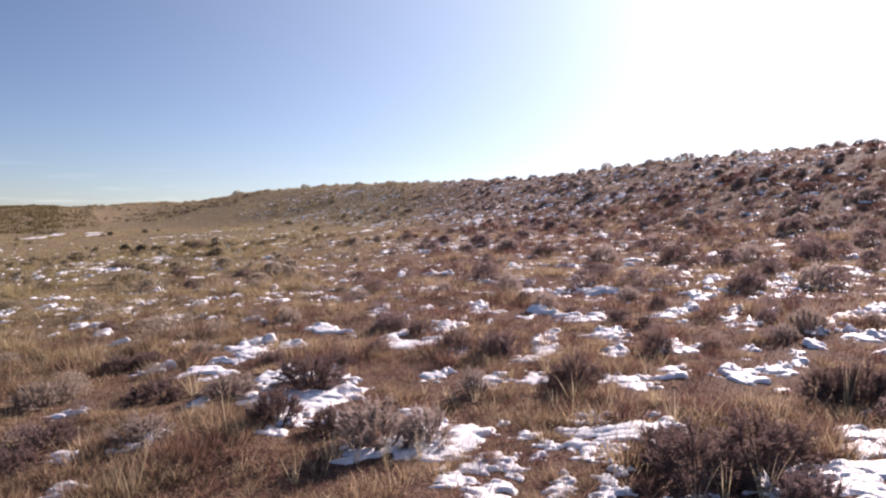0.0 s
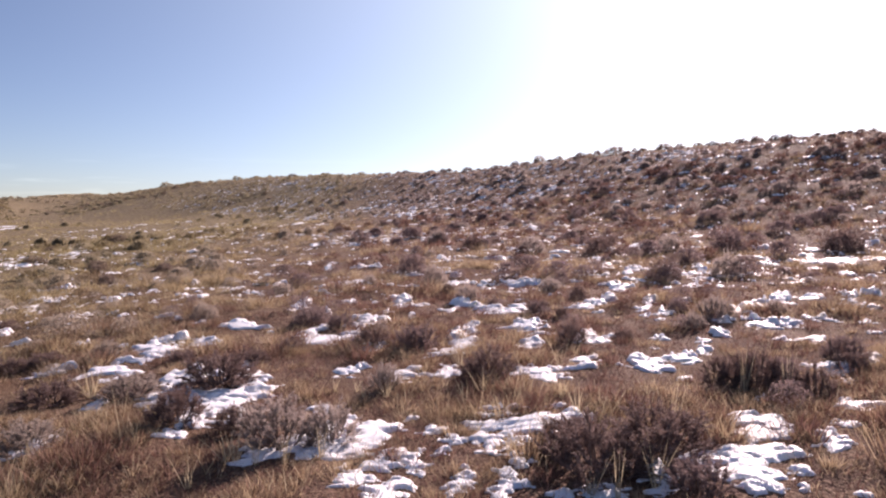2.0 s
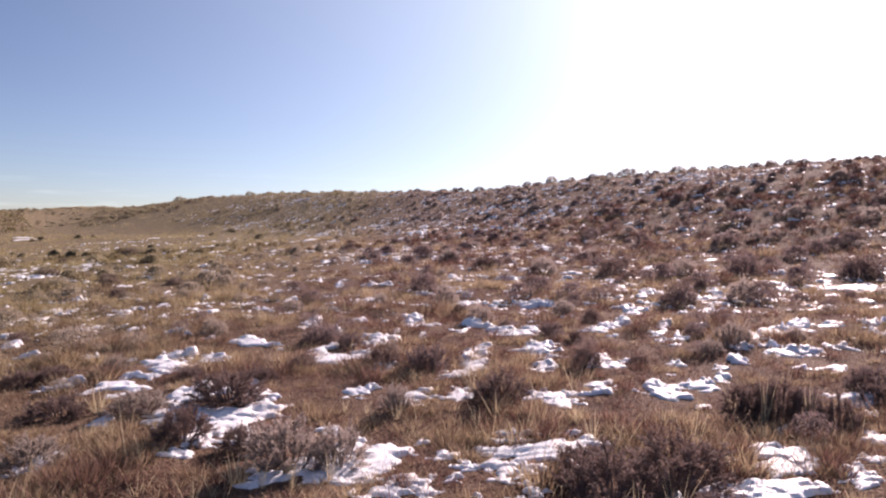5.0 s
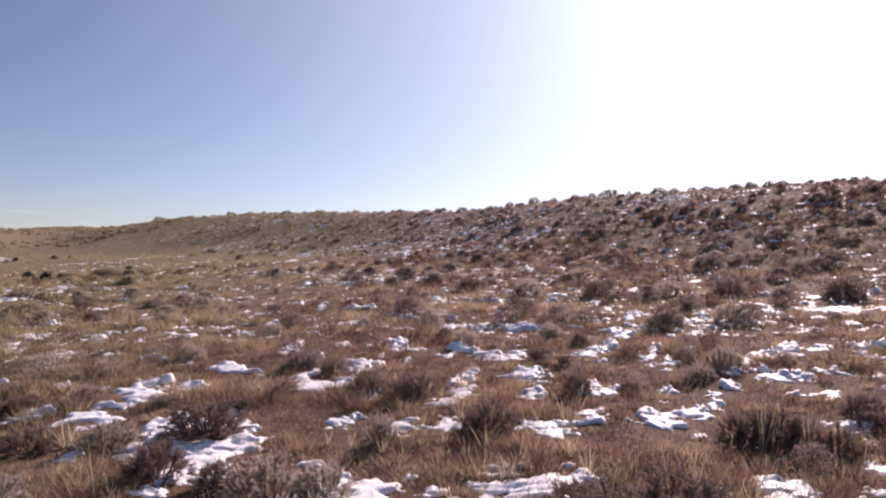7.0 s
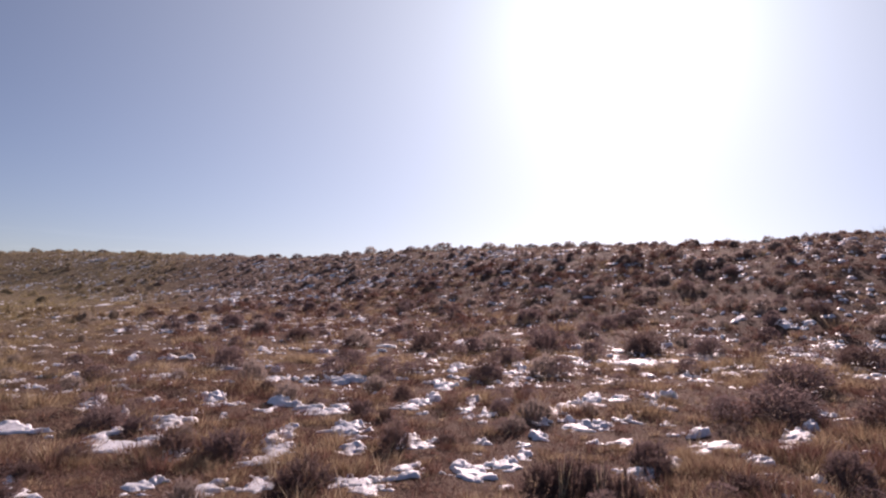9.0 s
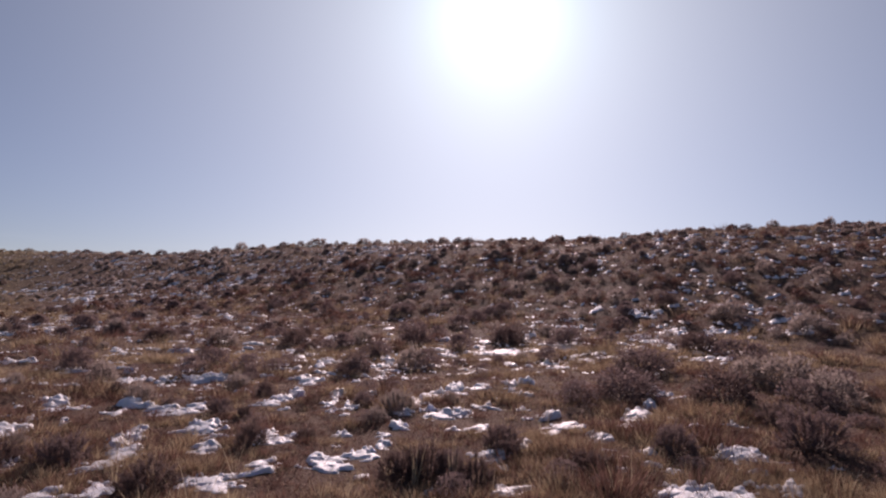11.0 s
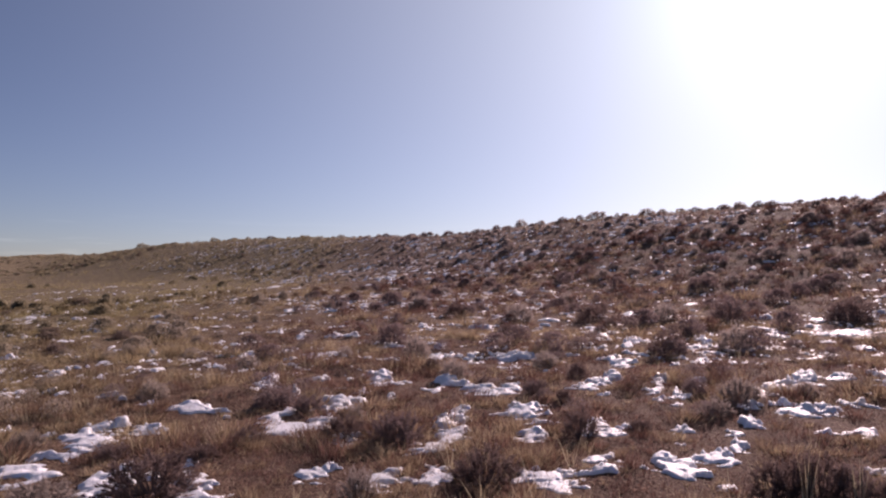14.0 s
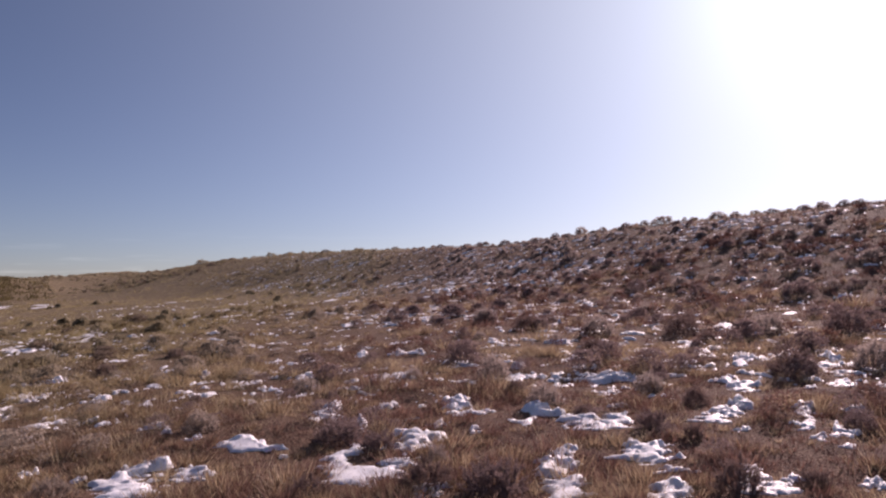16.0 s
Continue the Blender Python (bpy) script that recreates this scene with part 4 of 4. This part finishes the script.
def shrub_clumps(name, label, x, y, w, mat, seed, flat=0.95, most=800, full=4200, what="sagebrush"):
    """Many low shrubs of half width w at x, y, each a rounded clump of small leaves, as one stuff."""
    g = np.random.default_rng(seed)
    d = np.hypot(x, y)
    per = np.clip(full / d * (w / 0.2), 16, most).astype(int)
    k = np.repeat(np.arange(len(x)), per)
    q = len(k)
    a, rad, up = g.uniform(0, 2 * math.pi, q), np.sqrt(g.uniform(0, 1, q)), g.uniform(0, 1, q) ** 0.8
    wide = np.sqrt(np.clip(1 - (up * 0.95) ** 2, 0.05, 1)) * (0.8 + 0.4 * vnoise(a * 0.9 + k, k * 0.37))
    p = np.stack([x[k] + w[k] * rad * wide * np.cos(a), y[k] + w[k] * rad * wide * np.sin(a), up * w[k] * flat], -1)
    p[:, 2] += height(p[:, 0], p[:, 1])
    dr = g.normal(0, 1, (q, 3)) + np.array([0, 0, 1.0])
    dr /= np.linalg.norm(dr, axis=1)[:, None]
    sd = np.cross(dr, g.normal(0, 1, (q, 3)))
    sd /= np.linalg.norm(sd, axis=1)[:, None]
    size = (w[k] * g.uniform(0.25, 0.5, q) * np.clip(d[k] / 38, 0.25, 1))[:, None]
    slim = np.clip(d[k] / 100, 0.28, 0.42)[:, None]
    vv = np.stack([p - sd * size * slim, p + sd * size * slim, p + dr * size], 1)
    ob = new(name, mesh_from(name, vv.reshape(-1, 3), np.arange(q * 3).reshape(-1, 3), mat))
    tagged(ob, label, what, kind="stuff")


def hill_shrubs():
    """The many shrubs of the upper slope and the distance."""
    g = np.random.default_rng(23)
    n = 14500
    s, v = g.uniform(16.5, 37, n), g.uniform(-45, 260, n)
    x, y = NX * s - NY * v, NY * s + NX * v
    x2, y2 = wedge(1500, 26, 330, g)
    x, y = np.r_[x, x2], np.r_[y, y2]
    d, az = np.hypot(x, y), np.arctan2(x, y)
    s = NX * x + NY * y
    cover = vnoise(x / 4 + 11, y / 4 + 7)
    keep = (d > 7) & ~snow_at(x, y, 1.5) & (g.uniform(0, 1, len(x)) < (0.25 + cover) * (1 - 0.2 * step(60, 100, NX * y - NY * x))) & ((s > 19.5) | (d < 27) | (g.uniform(0, 1, len(x)) < 0.35)) & (az > -0.8) & (az < 1.25)
    x, y, d = x[keep], y[keep], d[keep]
    w = np.clip(g.gamma(4, 0.033, len(x)), 0.08, 0.36) * np.where(d > 140, 1.5, 1.0)
    # scattered on the further hill
    az, d = np.radians(g.uniform(-30, -20, 420)), g.uniform(150, 260, 420)
    x, y, w = np.r_[x, d * np.sin(az)], np.r_[y, d * np.cos(az)], np.r_[w, g.uniform(0.25, 0.7, 420)]
    # a denser belt down the end of the ridge
    s, v = g.uniform(10, 30, 150), g.normal(138, 9, 150)
    x, y, w = np.r_[x, NX * s - NY * v], np.r_[y, NY * s + NX * v], np.r_[w, g.uniform(0.25, 0.6, 150)]
    dark = g.uniform(0, 1, len(x)) < 0.2
    shrub_clumps("hill_sagebrush", "dense low grey sagebrush covering the upper hillside", x[~dark], y[~dark], w[~dark], SAGE, 24, 0.75)
    shrub_clumps("hill_brush", "low mauve-brown bare shrubs covering the upper hillside", x[dark], y[dark], w[dark], MAUVE, 25, 0.75)


def slope_shrubs():
    """Rounded mauve-brown bushes on the grassy slope: large ones well apart, small ones between."""
    g = np.random.default_rng(31)
    x, y = wedge(900, 5.5, 34, g)
    w = np.clip(g.gamma(3.5, 1 / 3.5, len(x)) * 0.17, 0.08, 0.32)
    x2, y2 = wedge(700, 30, 75, g)
    x, y, w = np.r_[x, x2], np.r_[y, y2], np.r_[w, np.clip(g.gamma(3, 0.06, len(x2)), 0.08, 0.4)]
    d = np.hypot(x, y)
    cover = vnoise(x / 2.2 + 61, y / 2.2 + 17)
    left = np.clip((-NY * x + NX * y - 1.6 * (NX * x + NY * y)) / 25, 0, 1)
    keep = (cover > 0.2 + 0.33 * left + g.uniform(-0.2, 0.2, len(x))) & ~snow_at(x, y, 1.3)
    x, y, w, d = x[keep], y[keep], w[keep] * (0.6 + 0.4 * step(4, 9, d[keep])) * (1 - 0.45 * step(17, 23, NX * x[keep] + NY * y[keep])), d[keep]
    grey = left[keep] > 0.25
    shrub_clumps("slope_brush", "rounded mauve-brown twiggy bushes dotting the grassy slope", x[~grey], y[~grey], w[~grey], MAUVE, 32, 0.95, 700, 6500)
    shrub_clumps("valley_sagebrush", "low grey sagebrush dotting the golden valley grass", x[grey], y[grey], w[grey], SAGE, 33, 0.85, 700, 6500)


def russet_clumps():
    """Rounded reddish clumps of dead grass between the bushes."""
    g = np.random.default_rng(41)
    x, y = wedge(2300, 8, 36, g)
    keep = (vnoise(x / 1.6 + 5, y / 1.6 + 90) > g.uniform(0.15, 0.7, len(x))) & ~snow_at(x, y, 1.2)
    x, y = x[keep], y[keep]
    shrub_clumps("russet_grass_slope", "rounded reddish-brown dead grass clumps on the middle slope", x, y, np.clip(g.gamma(5, 0.03, len(x)), 0.07, 0.3), RUSSET, 42, 0.75, 260, 2600, "dry grass")


def lower_shrubs():
    """The same bushes on the slope below and behind."""
    g = np.random.default_rng(37)
    x, y = wedge(420, 3.5, 26, g, (70, 318))
    shrub_clumps("lower_brush", "rounded mauve-brown twiggy bushes on the lower slope", x, y, np.clip(g.gamma(5, 0.036, 420), 0.08, 0.34), MAUVE, 38, 1.15, 60)


hill_shrubs()
slope_shrubs()
russet_clumps()
lower_shrubs()


# ---- small snow remnants on the slope ----
def snow_sheet(name, label, s0, s1, v0, v1, cell, k, near, far, share, lift):
    """Ragged thin remnants of snow, drawn out along the slope, over a stretch of the hillside."""
    S, V = np.meshgrid(np.arange(s0, s1, cell), np.arange(v0, v1, cell), indexing="ij")
    X, Y = NX * S - NY * V, NY * S + NX * V
    vein, thread = 1 - np.abs(2 * vnoise(S / (0.33 * k) + 5, V / (0.4 * k)) - 1), 1 - np.abs(2 * vnoise(S / (0.15 * k), V / (0.18 * k) + 60) - 1)
    f = 0.26 * vein + 0.24 * thread + 0.4 * vnoise(S / (0.6 * k) + 21, V / (0.75 * k)) + 0.1 * vnoise(S / (0.06 * k) + 44, V / (0.09 * k))
    f = f + 0.16 * (vnoise(X / 4 + 31, Y / 4) - 0.5) - 0.05 * step(80, 120, V) - 0.03 * np.clip((V - 1.6 * S) / 25, 0, 1)
    d, a = np.hypot(X - 0.3, Y + 0.6), np.arctan2(X - 0.3, Y + 0.6)
    f = f - share - 0.4 * (1 - step(near, near + 4, d))
    f = np.where((d < far) & (a > -0.72) & (a < 1.2), f, -1.0)
    z = height(X, Y) + lift * step(-0.04, 0.05, f) + np.clip(f, 0, 0.12) * 0.2 - 0.01
    faces = grid_faces(*X.shape)
    faces = faces[(f.ravel()[faces] > 0).any(1)]
    used, inv = np.unique(faces, return_inverse=True)
    P = np.stack([X.ravel(), Y.ravel(), z.ravel()], -1)[used]
    tagged(new(name, mesh_from(name, P, inv.reshape(-1, 4), SNOW, True)), label, "snow", kind="stuff")


snow_sheet("snow_remnants", "small ragged remnants of old snow in dry grass", -14, 18.5, 2, 38, 0.042, 0.46, 8.5, 34, 0.768, 0.03)
snow_sheet("valley_snow", "scattered flecks of old snow in golden valley grass", -12, 15, 16, 62, 0.07, 0.7, 18, 66, 0.815, 0.05)
snow_sheet("hill_snow", "thin streaks of old snow between hillside shrubs", 17.5, 31.5, -45, 95, 0.06, 0.46, 15, 130, 0.778, 0.05)


# ---- grass ----
def blades(px, py, tall, width, a, lean, g, bent):
    """Grass blades at places px, py that lean towards a: tapered, bent where near."""
    n = len(px)
    f = g.uniform(0, 2 * math.pi, n)
    d = np.stack([np.cos(a) * lean, np.sin(a) * lean, np.ones(n)], -1)
    d /= np.linalg.norm(d, axis=1)[:, None]
    side = np.stack([np.cos(f), np.sin(f), np.zeros(n)], -1) * (width / 2)[:, None]
    p = np.stack([px, py, height(px, py) - 0.01], -1)
    tip = p + d * tall[:, None]
    if not bent:
        return np.stack([p - side, p + side, tip], 1).reshape(-1, 3), np.arange(n * 3).reshape(-1, 3)
    mid = p + d * (tall * 0.55)[:, None] + np.array([0, 0, 1]) * (tall * lean * 0.12)[:, None]
    tip = tip - np.array([0, 0, 1]) * (tall * lean * 0.2)[:, None]
    V = np.stack([p - side, p + side, mid + side * 0.7, mid - side * 0.7, tip], 1).reshape(-1, 3)
    T = np.array([(0, 1, 2), (0, 2, 3), (3, 2, 4)])
    return V, (T[None] + (np.arange(n) * 5)[:, None, None]).reshape(-1, 3)


def meadow(name, label, seed, tufts, near, far, per, radius, tall, width, bent, mat, gaps=0.58, spread=0.75, vary=5.0, turn=(-40, 68)):
    """Grass in rounded tufts whose blades spread outward, thinner where the ground shows."""
    g = np.random.default_rng(seed)
    x, y = wedge(tufts, near, far, g, turn)
    cover = 0.6 * vnoise(x / 1.1 + 17, y / 1.1 + 5) + 0.4 * vnoise(x / 0.3, y / 0.3 + 77)
    keep = (cover > g.uniform(0.12, gaps, tufts)) & ~(snow_at(x, y, 0.95) & (g.uniform(0, 1, tufts) < 0.86 - 0.3 * step(6, 13, np.hypot(x, y))))
    for u, v, w in BUSHES:
        keep &= (x - u) ** 2 + (y - v) ** 2 > (0.95 * w) ** 2
    x, y, cover = x[keep], y[keep], cover[keep]
    size = (1 - 0.2 * step(17, 23, NX * x + NY * y)) * g.gamma(vary, 1 / vary, len(x)) * (0.4 + 1.1 * cover) * np.where(snow_at(x + 0.05, y + 0.16, 1.1), 0.62, 1.0)
    k = np.repeat(np.arange(len(x)), np.maximum(3, (per * size).astype(int)))
    n = len(k)
    u, a = np.abs(g.normal(0, 0.5, n)), g.uniform(0, 2 * math.pi, n)
    r = radius * u * size[k]
    px, py = x[k] + r * np.cos(a), y[k] + r * np.sin(a)
    lean = 0.2 * spread + spread * u + g.gamma(1.5, 0.12, n)
    V, T = blades(px, py, tall * size[k] * g.uniform(0.5, 1.15, n), width * g.uniform(0.6, 1.4, n), a + g.normal(0, 0.7, n), lean, g, bent)
    ob = new(name, mesh_from(name, V, T, mat))
    return tagged(ob, label, "dry grass", kind="stuff")


meadow("dry_grass", "short dry tan bunchgrass covering the near slope", 1, 2300, 3.0, 7.6, 34, 0.10, 0.085, 0.004, True, STRAW, 0.5, 0.9, 5)
meadow("bunchgrass_mounds", "rounded tan bunchgrass mounds on the near slope", 17, 2000, 3.0, 8.0, 130, 0.20, 0.09, 0.0035, False, STRAW, 0.66, 1.1, 6)
meadow("dry_grass_further", "short dry tan bunchgrass tufts on the slope", 15, 2600, 7.5, 14, 30, 0.12, 0.078, 0.008, False, STRAW, 0.52, 0.85, 5)
meadow("bunchgrass_mounds_further", "rounded tan bunchgrass mounds on the slope", 18, 2600, 7.8, 16, 85, 0.21, 0.10, 0.007, False, STRAW, 0.68, 1.15, 5)
meadow("grass_litter", "flattened short dead grass and litter between tufts", 5, 10500, 3.0, 8.5, 17, 0.15, 0.065, 0.0065, False, RUSSET, 0.13, 1.0)
meadow("grass_litter_further", "short dead grass and litter on the slope", 16, 10000, 8.3, 14, 10, 0.18, 0.06, 0.012, False, RUSSET, 0.15, 1.0)
meadow("russet_grass", "reddish-brown dead grass clumps on the near slope", 8, 1150, 3.0, 12.5, 70, 0.15, 0.12, 0.005, True, RUSSET, 0.58, 0.8, 4.5)
meadow("dry_grass_stalks", "thin pale dead grass stalks above the turf", 2, 1300, 3.0, 13, 4, 0.08, 0.20, 0.003, True, PALE, 0.58, 0.4)
meadow("dry_grass_slope", "dry tan bunchgrass clumps on the middle slope", 3, 6000, 14, 33, 38, 0.20, 0.11, 0.013, False, STRAW, 0.74, 0.95, 3)
meadow("grass_litter_slope", "low dead grass between clumps on the middle slope", 7, 17000, 12, 44, 8, 0.25, 0.05, 0.022, False, RUSSET, 0.4, 1.0)
meadow("russet_grass_hill", "low reddish-brown dead grass between hillside shrubs", 19, 9000, 19, 40, 9, 0.2, 0.13, 0.02, False, RUSSET, 0.5, 0.9, 4, (2, 68))
meadow("dry_grass_distance", "dry golden grass on the far slope", 4, 17000, 31, 95, 10, 0.28, 0.15, 0.028, False, STRAW)
meadow("dry_grass_valley", "dry golden grass in the distant valley", 6, 15000, 90, 420, 7, 1.1, 0.3, 0.11, False, STRAW)
meadow("knoll_grass", "olive-brown grass and brush covering a distant knoll", 21, 4200, 122, 240, 9, 1.6, 0.4, 0.22, False, OLIVE, 0.25, 0.8, 5, (-47, -31))
meadow("knoll_grass_edge", "thinning olive-brown grass at the edge of a distant knoll", 22, 420, 130, 240, 9, 1.6, 0.35, 0.22, False, OLIVE, 0.4, 0.8, 5, (-32, -28.5))
# the same turf goes on behind and under the walker
meadow("dry_grass_behind", "short dry tan bunchgrass on the lower slope", 12, 3000, 2.0, 16, 14, 0.16, 0.1, 0.011, False, STRAW, 0.58, 1.0, 3.5, (68, 320))
meadow("dry_grass_underfoot", "short dry tan bunchgrass underfoot", 13, 500, 0.1, 2.4, 30, 0.13, 0.09, 0.006, False, STRAW, 0.58, 1.0, 3.5, (0, 360))
meadow("russet_grass_behind", "reddish-brown dead grass on the lower slope", 14, 1800, 0.5, 16, 14, 0.2, 0.1, 0.012, False, RUSSET, 0.58, 1.0, 3.5, (68, 320))


def straw_model(seed):
    """A loose tuft of tall dead grass, one metre wide at the top and one metre high: stalks of uneven height out of one root crown."""
    g = np.random.default_rng(seed)
    n = 14
    a = np.linspace(0, 2 * math.pi, n, endpoint=False)
    ring = np.stack([np.cos(a) * 0.06, np.sin(a) * 0.06, np.full(n, -0.04)], -1) * g.uniform(0.5, 1.4, (n, 1))
    ring[:, 2] = -0.04
    nxt = np.roll(np.arange(n), -1)
    way = a + g.normal(0, 0.9, n)
    lean = np.abs(g.normal(0, 0.3, n)) + 0.05
    tall = g.uniform(0.35, 1.1, n)[:, None]
    d = np.stack([np.cos(way) * lean, np.sin(way) * lean, np.ones(n)], -1)
    f = g.uniform(0, 2 * math.pi, n)
    side = np.stack([np.cos(f), np.sin(f), np.zeros(n)], -1) * 0.009
    mid, tip = ring + d * tall * 0.6, ring + d * tall + np.stack([np.cos(way), np.sin(way), np.zeros(n)], -1) * 0.14 * lean[:, None]
    # a narrow stalk stands on a spread foot, and the feet join round the crown
    foot = ring + np.array([0, 0, 0.05]) + d * 0.04
    V = np.concatenate([ring, foot - side, foot + side, mid + side * 0.8, mid - side * 0.8, tip, [(0, 0, 0.0)]])
    k = np.arange(n)
    T = np.concatenate([np.stack(t, -1) for t in ((k, nxt, np.full(n, 6 * n)), (k, nxt, k + n), (nxt, k + 2 * n, k + n), (k + n, k + 2 * n, k + 3 * n), (k + n, k + 3 * n, k + 4 * n), (k + 4 * n, k + 3 * n, k + 5 * n))])
    ob = new("bunchgrass", mesh_from("bunchgrass", V, T, PALE))
    return tagged(ob, "tall pale dead bunchgrass tuft standing in the turf", "grass tuft", "tall grass tufts")


TUFTS = [straw_model(s) for s in range(6)]
FRESH = list(TUFTS)


def straw(x, y, width, tall):
    m = Matrix.Translation((x, y, float(height(x, y)))) @ Euler((0, 0, dice.uniform(0, 6.28))).to_matrix().to_4x4()
    m = m @ Matrix.Diagonal((width * 1.1, width * 1.1, tall * 1.15, 1))
    if FRESH:
        FRESH.pop().matrix_basis = m
    else:
        placed_copy(dice.choice(TUFTS), m)


straw(1.43, 3.59, 0.23, 0.22)
straw(-0.83, 4.08, 0.22, 0.19)
straw(-0.48, 4.30, 0.19, 0.17)
straw(-0.68, 4.39, 0.27, 0.20)
straw(1.66, 4.70, 0.29, 0.22)
straw(1.63, 5.05, 0.18, 0.17)
straw(0.92, 5.26, 0.23, 0.15)
straw(2.26, 4.99, 0.23, 0.15)
straw(1.08, 5.42, 0.28, 0.17)
straw(0.31, 5.59, 0.19, 0.16)
straw(0.12, 5.65, 0.14, 0.14)
straw(0.06, 5.81, 0.12, 0.11)
straw(-0.13, 5.85, 0.20, 0.15)
straw(-0.69, 5.77, 0.20, 0.10)
straw(3.22, 5.22, 0.25, 0.24)
straw(2.99, 5.42, 0.20, 0.19)
straw(-2.24, 6.08, 0.39, 0.26)
# thin dead stalks at the feet of the two large bushes
straw(-0.62, 4.36, 0.20, 0.24)
straw(-0.30, 4.30, 0.16, 0.26)
straw(-0.08, 4.38, 0.18, 0.20)
straw(1.55, 3.52, 0.17, 0.27)
straw(1.78, 3.58, 0.20, 0.30)
straw(1.30, 4.95, 0.17, 0.20)
straw(0.98, 6.20, 0.20, 0.24)
straw(1.25, 6.15, 0.16, 0.22)
straw(3.05, 5.05, 0.22, 0.34)
straw(3.35, 4.98, 0.22, 0.36)
